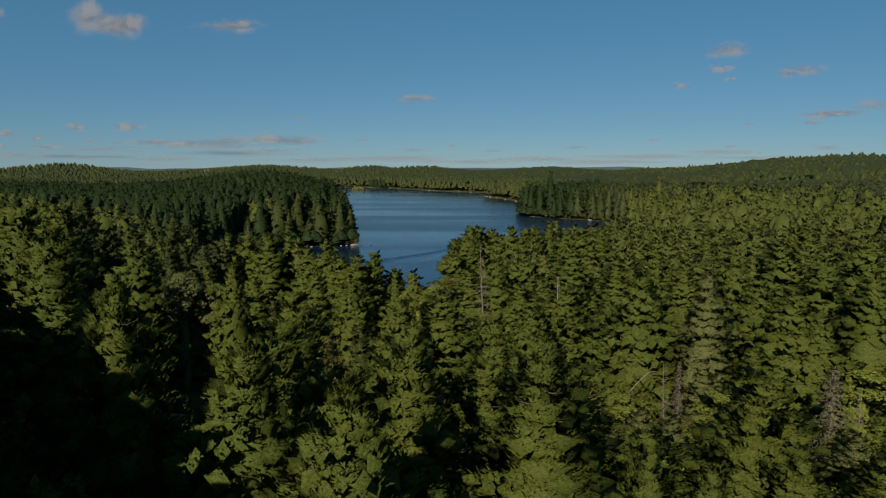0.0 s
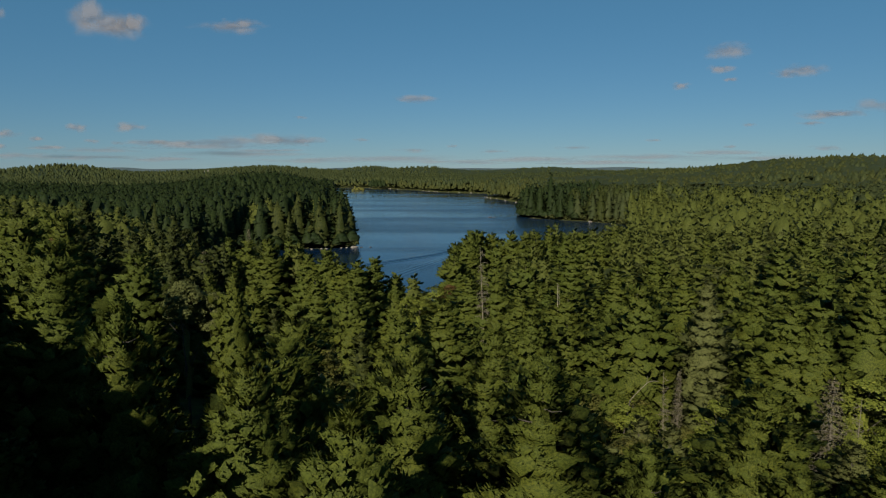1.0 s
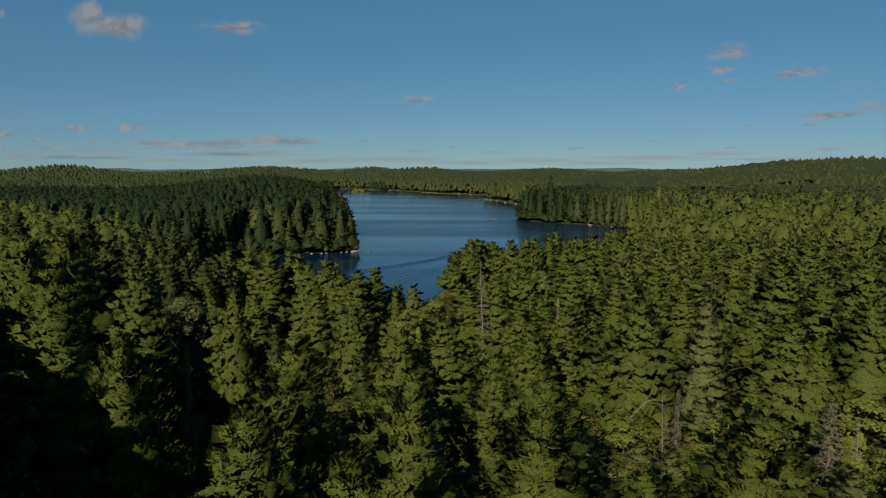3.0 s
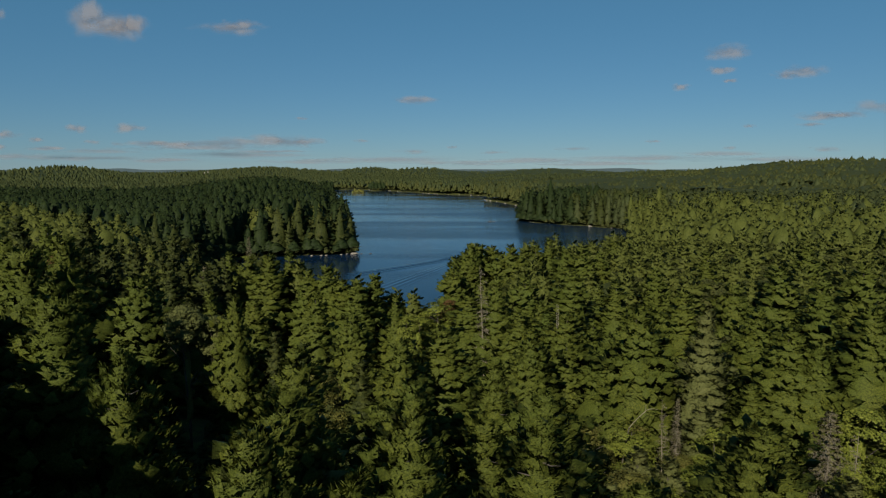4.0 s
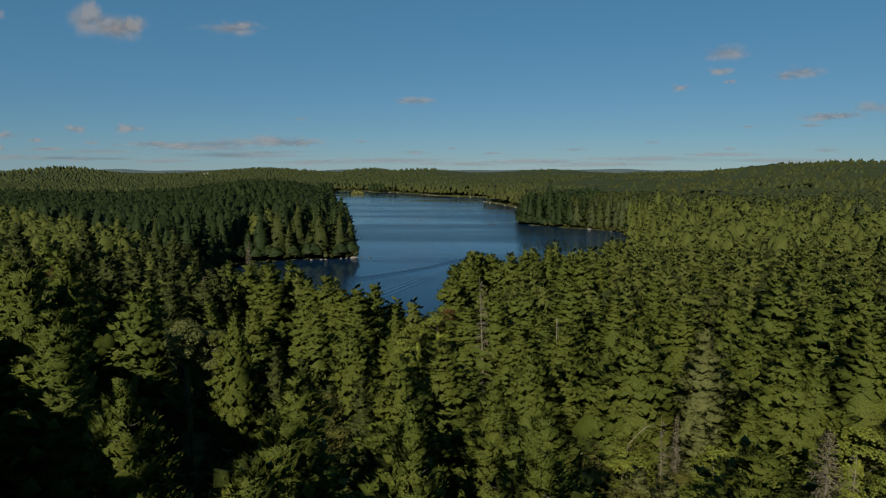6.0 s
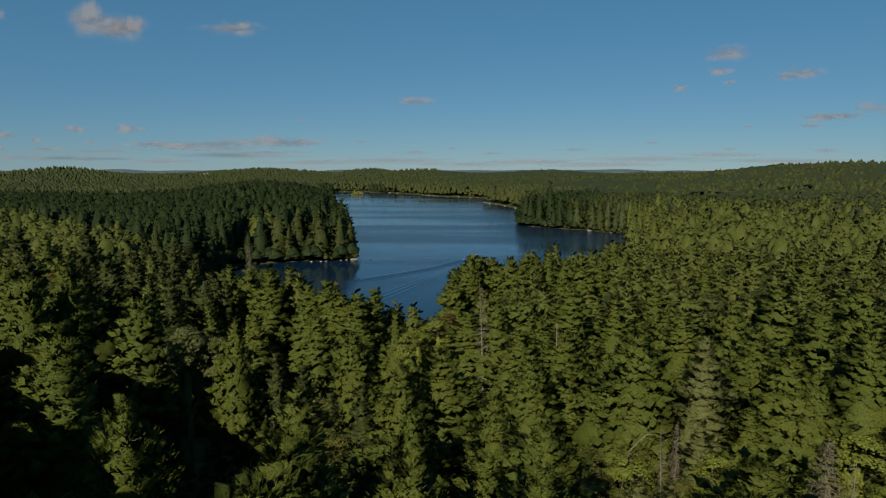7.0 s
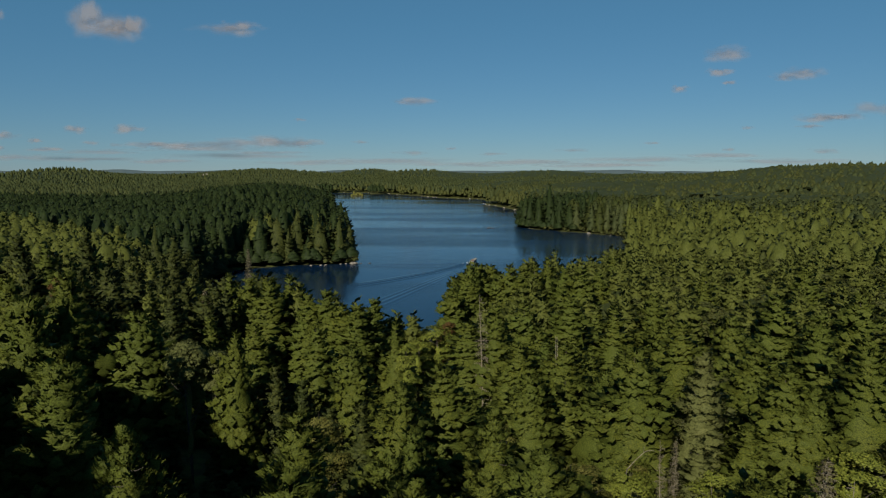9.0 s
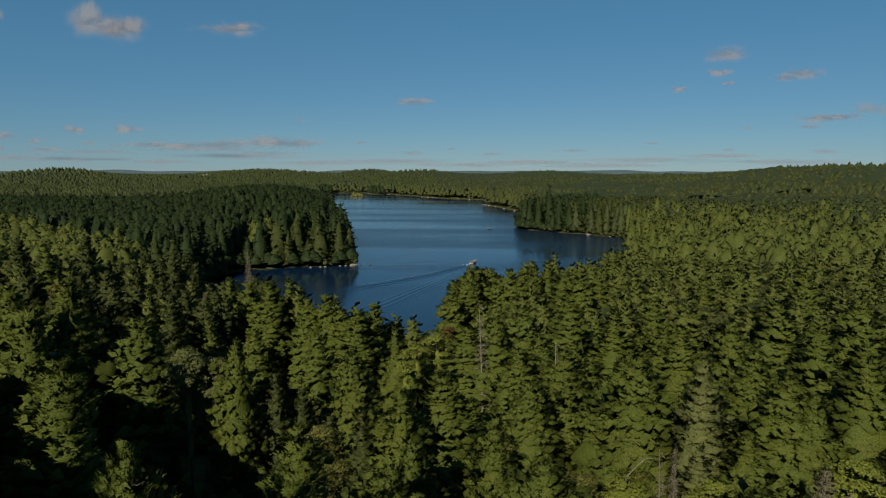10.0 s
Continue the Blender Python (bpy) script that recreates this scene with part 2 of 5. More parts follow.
# hills: centre x, y, spread x, y, height
HILLS = [(560, 760, 300, 420, 25), (900, 900, 420, 600, 12), (-1005, 1680, 128, 260, 32), (-650, 2400, 260, 330, 31), (-757, 2000, 130, 200, 10), (-380, 3300, 130, 260, 32),
         (-118, 3000, 160, 260, 24), (220, 3000, 420, 300, 20), (515, 2800, 150, 260, 14), (525, 1500, 260, 300, 14), (1300, 2200, 500, 600, 26),
         (-230, 640, 100, 120, 5), (-126, 430, 48, 80, 10), (440, 860, 120, 220, 6), (-1240, 1800, 110, 300, -8), (-70, 70, 60, 90, 4), (90, 80, 60, 90, 3)]


def wave(x, y, s, seed):
    r = np.random.RandomState(seed)
    out = 0
    for i in range(6):
        a, p, q = r.uniform(0, 6.3), r.uniform(0, 6.3), r.uniform(0.6, 1.7)
        out = out + np.sin((x * math.cos(a) + y * math.sin(a)) * q / s + p)
    return out / 6 ** 0.5


def ground_height(x, y):
    d = shore_distance(x, y)
    x, y = np.atleast_1d(x).astype(float), np.atleast_1d(y).astype(float)
    land = 0.25 + 4.2 * (1 - np.exp(-np.maximum(d, 0) / 22))
    for hx, hy, sx, sy, h in HILLS:
        land = land + h * np.exp(-((x - hx) / sx) ** 2 - ((y - hy) / sy) ** 2) * np.clip(d / 30, 0, 1)
    far = np.clip((y - 1300) / 2200, 0, 1)
    land = land + 7 * far * far * (3 - 2 * far) + np.clip(d / 80, 0, 1) * (0.6 * wave(x, y, 25, 3) + (1.2 + 3 * far) * wave(x, y, 130, 4) + 2.2 * far * wave(x, y, 420, 5))
    return np.where(d > 0, np.maximum(land, 0.2), np.maximum(-3.0, 0.2 + d * 0.35))


def mesh_object(name, verts, faces, mat, smooth=False, normals=None):
    """verts (n, 3); faces (m, k) with one k, as one mesh."""
    verts, faces = np.asarray(verts, np.float32), np.asarray(faces, np.int32)
    me = bpy.data.meshes.new(name)
    k = faces.shape[1]
    me.vertices.add(len(verts))
    me.vertices.foreach_set("co", verts.ravel())
    me.loops.add(faces.size)
    me.loops.foreach_set("vertex_index", faces.ravel())
    me.polygons.add(len(faces))
    me.polygons.foreach_set("loop_start", np.arange(0, faces.size, k, dtype=np.int32))
    if smooth:
        me.polygons.foreach_set("use_smooth", np.ones(len(faces), bool))
    me.update(calc_edges=True)
    if normals is not None:
        me.polygons.foreach_set("use_smooth", np.ones(len(faces), bool))
        at = me.attributes.new("custom_normal", "FLOAT_VECTOR", "POINT")
        at.data.foreach_set("vector", np.asarray(normals, np.float32).ravel())
    me.materials.append(mat)
    return new(name, me)


def sheet(name, xs, ys, zfun, mat):
    gx, gy = np.meshgrid(xs, ys)
    z = zfun(gx.ravel(), gy.ravel())
    n = len(xs)
    i = np.arange(len(ys) - 1)[:, None] * n + np.arange(n - 1)[None, :]
    f = np.stack([i, i + 1, i + n + 1, i + n], -1).reshape(-1, 4)
    return mesh_object(name, np.stack([gx.ravel(), gy.ravel(), z], 1), f, mat, True)


u = np.linspace(-1, 1, 181)
gxs = 4700 * (0.06 * u + 0.94 * np.sign(u) * np.abs(u) ** 3.2)
v = np.linspace(0, 1, 200)
gys = -450 + 5250 * (0.22 * v + 0.78 * v ** 2.6)
tagged(sheet("ground", gxs, gys, ground_height, GROUND), "dark forest floor of needles and moss round the lake", "ground", kind="structure")
lake = mesh_object("water", [(-420, 100, 0), (320, 100, 0), (320, 1500, 0), (-420, 1500, 0)], [(0, 1, 2, 3)], WATER)
tagged(lake, "calm dark blue lake with breeze-ruffled bands", "lake", kind="structure")

# the last ridge on the horizon, the blue haze of distance put into its colour
rx = np.linspace(-3600, 3600, 220)
humps = sum(10 * np.exp(-((rx - c_) / w_) ** 2) for c_, w_ in ((-2320, 170), (-680, 190), (240, 330), (1220, 260), (-3200, 150)))
top = 47 + humps + 6 * wave(rx, rx * 0, 300, 11) + 2.5 * wave(rx, rx * 0, 90, 12)
ridge_v = np.concatenate([np.stack([rx, rx * 0 + 4560, rx * 0 - 5], 1), np.stack([rx, rx * 0 + 4600, top], 1), np.stack([rx, rx * 0 + 4700, top - 30], 1)])
ri = np.arange(219)
ridge_f = np.concatenate([np.stack([ri, ri + 1, ri + 221, ri + 220], 1), np.stack([ri + 220, ri + 221, ri + 441, ri + 440], 1)])
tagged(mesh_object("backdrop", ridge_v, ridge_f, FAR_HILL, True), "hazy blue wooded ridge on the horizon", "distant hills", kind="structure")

# ---------------------------------------------------------------- trees: templates
def tufts(centres, ways, size, rng, k, spread=0.55, width=0.42):
    """k pointed sprays at each centre, fanning about its way. Returns an array of triangles (n * k, 3, 3)."""
    c, w = np.repeat(centres, k, axis=0), np.repeat(ways, k, axis=0)
    s = np.repeat(np.broadcast_to(size, len(centres)), k)[:, None] * rng.uniform(0.7, 1.25, (len(c), 1))
    w = w / np.linalg.norm(w, axis=1, keepdims=True) + rng.normal(0, spread, c.shape)
    w /= np.linalg.norm(w, axis=1, keepdims=True)
    side = np.cross(w, rng.normal(0, 1, c.shape))
    side /= np.linalg.norm(side, axis=1, keepdims=True) + 1e-9
    c = c + rng.normal(0, 0.18, c.shape) * s
    t = np.stack([c - w * s * 0.25 - side * s * width, c - w * s * 0.25 + side * s * width, c + w * s * 0.85], 1)
    flat = ways * np.array([1, 1, 0.4])
    nrm = np.repeat(flat / (np.linalg.norm(flat, axis=1, keepdims=True) + 1e-6), k, axis=0) * 0.8 + np.array([0, 0, 0.28]) + rng.normal(0, 0.2, c.shape)
    nrm /= np.linalg.norm(nrm, axis=1, keepdims=True)
    flip = (np.cross(t[:, 1] - t[:, 0], t[:, 2] - t[:, 0]) * nrm).sum(1) < 0
    t[flip] = t[flip][:, [1, 0, 2]]
    return t.reshape(-1, 3), np.arange(len(t) * 3).reshape(-1, 3), np.repeat(nrm, 3, axis=0)


PLUME = np.array([(0, 1, 2), (1, 4, 2), (0, 2, 3), (2, 4, 3)])


def plumes(centres, ways, size, rng, fat=0.26, spread=0.2, roll=0.3):
    """Soft needle plumes: blunt, ridged sprays that point along their ways, flatter than broad."""
    n = len(centres)
    s = (size * rng.uniform(0.8, 1.2, n))[:, None]
    w = ways / np.linalg.norm(ways, axis=1, keepdims=True) + rng.normal(0, spread, centres.shape)
    w /= np.linalg.norm(w, axis=1, keepdims=True)
    side = np.cross(w, np.array([0, 0, 1.0]) + rng.normal(0, roll, centres.shape))
    side /= np.linalg.norm(side, axis=1, keepdims=True) + 1e-9
    up = np.cross(side, w)
    f = fat * rng.uniform(0.75, 1.3, (n, 1))
    mid = centres + w * s * rng.uniform(0.0, 0.25, (n, 1))
    v_ = np.stack([centres - w * s * 0.45, mid + side * s * f - up * s * f * 0.35, mid + up * s * f * 0.5, mid - side * s * f - up * s * f * 0.35, centres + w * s * 0.6], 1)
    flat = ways * np.array([1, 1, 0.35])
    face = flat / (np.linalg.norm(flat, axis=1, keepdims=True) + 1e-6) * 0.58 + np.array([0, 0, 0.52])
    nr = np.stack([face - w * 0.2, face + side * 0.22, face + up * 0.4, face - side * 0.22, face + w * 0.35], 1) + rng.normal(0, 0.24, (n, 1, 3))
    nr /= np.linalg.norm(nr, axis=2, keepdims=True)
    fc = (PLUME[None] + (np.arange(n) * 5)[:, None, None]).reshape(-1, 3)
    return v_.reshape(-1, 3), fc, nr.reshape(-1, 3)



def merge(*meshes):
    vs, fs, ns, n = [], [], [], 0
    for v_, f_, n_ in meshes:
        vs.append(v_)
        fs.append(f_ + n)
        ns.append(n_)
        n += len(v_)
    return np.concatenate(vs), np.concatenate(fs), np.concatenate(ns)


def crown_dome(rng, height, radius, base, rings=3, sides=7, point=0.7, rough=0.16):
    """One tree's crown as a closed, lumpy mass: for trees too far off to show their boughs, and for the thick of a near one."""
    vs, ns = [], []
    for i in range(rings):
        t = i / rings
        r_ = radius * (1 - t) ** point * (1 if i else 0.8)
        for j in range(sides):
            a = 6.2832 * (j + 0.5 * (i % 2)) / sides
            q = r_ * (1 + rng.normal(0, rough))
            vs.append((q * math.cos(a), q * math.sin(a), height * (base + (1 - base) * (t + rng.normal(0, 0.03)))))
            ns.append((math.cos(a), math.sin(a), 0.15 + 0.7 * t))
    vs.append((rng.normal(0, 0.2), rng.normal(0, 0.2), height))
    ns.append((0, 0, 1))
    fs = []
    for i in range(rings - 1):
        for j in range(sides):
            a_, b_ = i * sides + j, i * sides + (j + 1) % sides
            fs += [(a_, b_, b_ + sides), (a_, b_ + sides, a_ + sides)]
    top_ = (rings - 1) * sides
    fs += [(top_ + j, top_ + (j + 1) % sides, len(vs) - 1) for j in range(sides)]
    ns = np.array(ns) + rng.normal(0, 0.2, (len(ns), 3))
    return np.array(vs), np.array(fs), ns / np.linalg.norm(ns, axis=1, keepdims=True)


def bough_list(rng, height, radius, base, whorls, per, tip, ragged=1.0, rise=0.75, sag=0.10):
    """The boughs of a conifer, whorl over whorl, of uneven reach: foot height, heading, length, slope and share of the height of each."""
    out = []
    gap = height * (1 - base) / whorls
    lean, swing = rng.uniform(0, 6.28), rng.uniform(0.05, 0.20)
    beat, shift, turn = rng.uniform(7, 13), rng.uniform(0, 6.28), rng.uniform(0, 6.28)
    for i in range(whorls):
        t = min(max((i + rng.uniform(-0.25, 0.25)) / whorls, 0), 0.96)
        reach = radius * (1 - t) ** tip * min(1.0, 0.62 + 1.5 * t) * (1 + 0.10 * ragged * math.sin(beat * t + shift)) + 0.30
        turn += 0.9 + rng.uniform(0, 0.9)
        n = per if t < 0.8 else max(3, per - 1)
        for j in range(n):
            if rng.random_sample() < 0.09 * ragged:
                continue
            h = turn + 6.2832 * j / n + rng.normal(0, 0.22)
            ln = reach * (1 + ragged * rng.uniform(-0.42, 0.30)) * (1 + swing * math.cos(h - lean))
            out.append((height * (base + (1 - base) * t) + rng.normal(0, 0.26) * gap, h, ln, rise * t ** 1.6 - sag * (1 - t) + rng.normal(0, 0.05), t))
    return np.array(out)


ICO_V, ICO_F, OCT_V, OCT_F = [], [], np.array([(1, 0, 0), (0, 1, 0), (-1, 0, 0), (0, -1, 0), (0, 0, 1), (0, 0, -1.0)]), np.array([(0, 1, 4), (1, 2, 4), (2, 3, 4), (3, 0, 4), (1, 0, 5), (2, 1, 5), (3, 2, 5), (0, 3, 5)])
ball = bmesh.new()
bmesh.ops.create_icosphere(ball, subdivisions=1, radius=1.0)
ICO_V, ICO_F = np.array([v_.co[:] for v_ in ball.verts]), np.array([[v_.index for v_ in f_.verts] for f_ in ball.faces])
ball.free()

# the forks of one bough: share of the way out, heading aside, half length, half width, half thickness (shares of the bough)
FORKS = {1: [(0.60, 0.0, 0.42, 0.30, 0.11)],
         2: [(0.48, 0.12, 0.34, 0.23, 0.10), (0.78, -0.14, 0.26, 0.19, 0.08)],
         4: [(0.42, 0.0, 0.30, 0.17, 0.085), (0.74, 0.22, 0.24, 0.13, 0.07), (0.72, -0.26, 0.24, 0.13, 0.07), (0.88, 0.0, 0.17, 0.10, 0.06)],
         5: [(0.40, 0.0, 0.20, 0.12, 0.095), (0.62, 0.26, 0.17, 0.095, 0.075), (0.64, -0.28, 0.17, 0.095, 0.075), (0.84, 0.13, 0.15, 0.080, 0.065), (0.95, -0.12, 0.14, 0.070, 0.060)]}


def bough_sprays(rng, b, forks, wide, thick):
    """The sprays of needles of each bough as middles and three half axes: along, across and up."""
    mid, al, ac, up, out = [], [], [], [], []
    for s, aside, hl, hw, th in FORKS[forks]:
        n = len(b)
        h = b[:, 1] + aside * rng.uniform(0.6, 1.4, n)
        ln, sl = b[:, 2], b[:, 3] + rng.normal(0, 0.11, n)
        r_ = ln * s * rng.uniform(0.93, 1.05, n)
        mid.append(np.column_stack([r_ * np.cos(h), r_ * np.sin(h), b[:, 0] + sl * r_ + 0.14 * ln * s * s + rng.normal(0, 0.03, n) * ln]))
        h = h + aside * 1.2 + rng.normal(0, 0.12, n)
        k = rng.uniform(0.82, 1.2, (n, 1))
        w = np.column_stack([np.cos(h), np.sin(h), sl + 0.16 * s])
        al.append(w * (hl * ln + 0.12)[:, None] * k)
        ac.append(np.column_stack([-np.sin(h), np.cos(h), rng.normal(0, 0.28, n)]) * (hw * wide * ln + 0.14)[:, None] * k)
        up.append(np.column_stack([-w[:, 2] * np.cos(h), -w[:, 2] * np.sin(h), np.ones(n)]) * (th * thick * ln + 0.13)[:, None] * rng.uniform(0.8, 1.25, (n, 1)))
        out.append(np.column_stack([np.cos(b[:, 1]), np.sin(b[:, 1]), np.full(n, 0.25)]))
    return tuple(np.concatenate(q) for q in (mid, al, ac, up, out))


def spray_normals(d, al, ac, up, out):
    """The way a spray faces at the place d of its unit ball, softened towards the whole crown's."""
    def unit(q):
        return q / (np.linalg.norm(q, axis=-1, keepdims=True) + 1e-9)
    return unit(d[..., :1] * unit(al) + d[..., 1:2] * unit(ac) * 1.1 + d[..., 2:] * unit(up) * 1.1 + out * 2.3)


def spray_bodies(rng, sp, ball_v, ball_f, fill=1.0, lump=0.24):
    """The thick of each spray: a lumpy closed body."""
    mid, al, ac, up, out = (q[:, None, :] for q in sp)
    n, k = len(mid), len(ball_v)
    d = ball_v[None] * (1 + rng.normal(0, lump, (n, k, 1)))
    v_ = mid + (d[..., :1] * al + d[..., 1:2] * ac + d[..., 2:] * up) * fill
    ns = spray_normals(d, al, ac, up, out) + rng.normal(0, 0.12, (n, k, 3))
    ns /= np.linalg.norm(ns, axis=2, keepdims=True)
    return v_.reshape(-1, 3), (ball_f[None] + (np.arange(n) * k)[:, None, None]).reshape(-1, 3), ns.reshape(-1, 3)


def spray_needles(rng, sp, each, size, width=0.20, lift=0.20):
    """Pointed bunches of needles that clothe the sprays and fray their rims."""
    big = np.linalg.norm(sp[1], axis=1) * np.linalg.norm(sp[2], axis=1)
    m = np.maximum(1, np.round(each * np.clip(big / big.max(), 0.12, 1) + rng.uniform(-0.4, 0.4, len(big)))).astype(int)
    mid, al, ac, up, out = (np.repeat(q, m, axis=0) for q in sp)
    n = len(mid)
    d = rng.normal(0, 1, (n, 3))
    d[:, 2] = np.abs(d[:, 2]) * np.where(rng.random_sample(n) < 0.25, -0.6, 0.9)
    d[:, 0] += 0.35
    d /= np.linalg.norm(d, axis=1, keepdims=True)
    c = mid + (d[:, :1] * al + d[:, 1:2] * ac + d[:, 2:] * up) * rng.uniform(0.84, 1.05, (n, 1))
    nr = spray_normals(d, al, ac, up, out)
    w = nr * 0.14 + al / np.linalg.norm(al, axis=1, keepdims=True) * 0.42 + (ac / np.linalg.norm(ac, axis=1, keepdims=True)) * d[:, 1:2] * 0.7 + np.array([0, 0, lift]) + rng.normal(0, 0.16, (n, 3))
    w /= np.linalg.norm(w, axis=1, keepdims=True)
    side = np.cross(w, nr) + rng.normal(0, 0.10, (n, 3))
    side /= np.linalg.norm(side, axis=1, keepdims=True) + 1e-9
    z = (size * rng.uniform(0.7, 1.3, n))[:, None]
    t = np.stack([c - w * z * 0.3 - side * z * width, c - w * z * 0.3 + side * z * width, c + w * z * 0.75], 1)
    flip = (np.cross(t[:, 1] - t[:, 0], t[:, 2] - t[:, 0]) * nr).sum(1) < 0
    t[flip] = t[flip][:, [1, 0, 2]]
    nr = nr + rng.normal(0, 0.12, nr.shape)
    nr /= np.linalg.norm(nr, axis=1, keepdims=True)
    return t.reshape(-1, 3), np.arange(n * 3).reshape(-1, 3), np.repeat(nr, 3, axis=0)


def conifer_crown(rng, height, radius, base, whorls, per, tip=0.7, forks=1, fine=True, needles=0, size=0.5, wide=1.0, thick=1.0, ragged=1.0, core=0.2, rise=0.6, sag=0.12, fill=1.0, inside=False):
    """A conifer's crown: needle sprays on forked boughs in whorls round a thin heart, so that dark gaps stay between them."""
    b = bough_list(rng, height, radius, base, whorls, per, tip, ragged, rise, sag)
    sp = bough_sprays(rng, b, forks, wide, thick)
    if inside:                            # shorter growth between the whorls
        inner = bough_list(rng, height * 0.97, radius * 0.74, base, whorls, per, tip, 0.8, rise, sag)
        sp = tuple(np.concatenate(q) for q in zip(sp, bough_sprays(rng, inner, min(forks, 2), wide * 1.25, thick * 1.2)))
    out = [spray_bodies(rng, sp, ICO_V if fine else OCT_V, ICO_F if fine else OCT_F, fill)]
    if needles:
        out.append(spray_needles(rng, sp, needles, size))
    if core:
        out.append(crown_dome(rng, height * 0.95, radius * core, base, 4 if needles else 3, 6 if needles else 5, tip, 0.22))
    m = 6 if needles else 2
    top_ = np.column_stack([rng.normal(0, 0.12, m), rng.normal(0, 0.12, m), height * (0.985 - 0.016 * np.arange(m))])
    up_ = np.column_stack([rng.normal(0, 0.4, m), rng.normal(0, 0.4, m), np.ones(m)])
    out.append(plumes(top_, up_, np.full(m, 0.7 if needles else 1.3), rng, 0.24))
    return merge(*out)


def pine_crown(rng, height, radius, base, whorls, per, density, size, k, tip=0.75, droop=0.12, lift=0.22):
    """Whorls of flat, upturned boughs, shorter towards the top, of uneven reach."""
    cs, ws, ss = [], [], []
    lean = rng.uniform(0, 6.28)
    for i in range(whorls):
        t = (i + rng.uniform(-0.3, 0.3)) / whorls
        t = min(max(t, 0), 0.97)
        z = height * (base + (1 - base) * t)
        reach = radius * (1 - t) ** tip * min(1.0, 0.45 + 2.2 * t + 0.35 * rng.random())
        turn = rng.uniform(0, 6.28)
        for j in range(per):
            a = turn + 6.28 * j / per + rng.normal(0, 0.25)
            ln = reach * rng.uniform(0.62, 1.18) * (1 + 0.16 * math.cos(a - lean)) + 0.35
            n = max(1 if density < 0.1 else 2 if density < 1 else 3, int(density * ln * (0.6 + 0.25 * ln)))
            s = rng.uniform(0.18, 1.0, n) ** 0.75
            lat = rng.uniform(-1, 1, n) * (0.34 * ln * (1.05 - s) + 0.10 * ln)
            up = ln * (lift * s ** 2 - droop * (1 - t) * s) + rng.normal(0, 0.05, n) * ln * 0.3
            o, p = np.array([math.cos(a), math.sin(a)]), np.array([-math.sin(a), math.cos(a)])
            cs.append(np.column_stack([np.outer(ln * s, o) + np.outer(lat, p), z + up]))
            ws.append(np.column_stack([np.outer(0.9 + 0 * s, o) + np.outer(lat * 0.9 / ln * 2, p), 0.45 + 0.5 * t + 0 * s]))
            ss.append(np.full(n, size) * rng.uniform(0.85, 1.15))
    m = max(3, int(whorls * 0.5))
    cs.append(np.column_stack([rng.normal(0, 0.12, m), rng.normal(0, 0.12, m), height * rng.uniform(0.93, 0.985, m)]))
    ws.append(np.column_stack([rng.normal(0, 0.25, m), rng.normal(0, 0.25, m), np.ones(m)]))
    ss.append(np.full(m, size))
    return tufts(np.concatenate(cs), np.concatenate(ws), np.concatenate(ss), rng, k)


def leaves(centres, ways, size, rng, k):
    """k pointed leaf sprays at each centre that lie along the face of their clump."""
    def unit(q):
        return q / (np.linalg.norm(q, axis=1, keepdims=True) + 1e-9)
    c = np.repeat(centres, k, axis=0)
    nr = unit(np.repeat(unit(ways), k, axis=0) * 0.8 + np.array([0, 0, 0.25]) + rng.normal(0, 0.28, c.shape))
    s = size * rng.uniform(0.7, 1.25, (len(c), 1))
    w = unit(unit(np.cross(nr, rng.normal(0, 1, c.shape))) + nr * 0.25 + np.array([0, 0, -0.15]))
    side = unit(np.cross(w, nr) + rng.normal(0, 0.15, c.shape))
    c = c + rng.normal(0, 0.25, c.shape) * s
    t = np.stack([c - w * s * 0.35 - side * s * 0.42, c - w * s * 0.35 + side * s * 0.42, c + w * s * 0.75], 1)
    flip = (np.cross(t[:, 1] - t[:, 0], t[:, 2] - t[:, 0]) * nr).sum(1) < 0
    t[flip] = t[flip][:, [1, 0, 2]]
    return t.reshape(-1, 3), np.arange(len(t) * 3).reshape(-1, 3), np.repeat(nr, 3, axis=0)


def leaf_crown(rng, height, radius, base, clumps, per, size, k):
    """Rounded clumps of leaves at the limbs' ends."""
    cs, ws = [], []
    for i in range(clumps):
        t = rng.uniform(0, 1)
        a = rng.uniform(0, 6.28)
        prof = math.sin(math.pi * (0.12 + 0.8 * t)) ** 0.7
        r = radius * prof * rng.uniform(0.35, 0.85)
        mid = np.array([math.cos(a) * r, math.sin(a) * r, height * (base + (0.94 - base) * t)])
        d = rng.normal(0, 1, (per, 3))
        d /= np.linalg.norm(d, axis=1, keepdims=True)
        d[:, 2] = np.abs(d[:, 2]) * 1.0 - 0.35
        rad = radius * rng.uniform(0.26, 0.42)
        cs.append(mid + d * rad * rng.uniform(0.6, 1.0, (per, 1)) * np.array([1, 1, 0.75]))
        ws.append(d + np.array([0.8 * math.cos(a), 0.8 * math.sin(a), 0.35]))
    return leaves(np.concatenate(cs), np.concatenate(ws), size, rng, k)


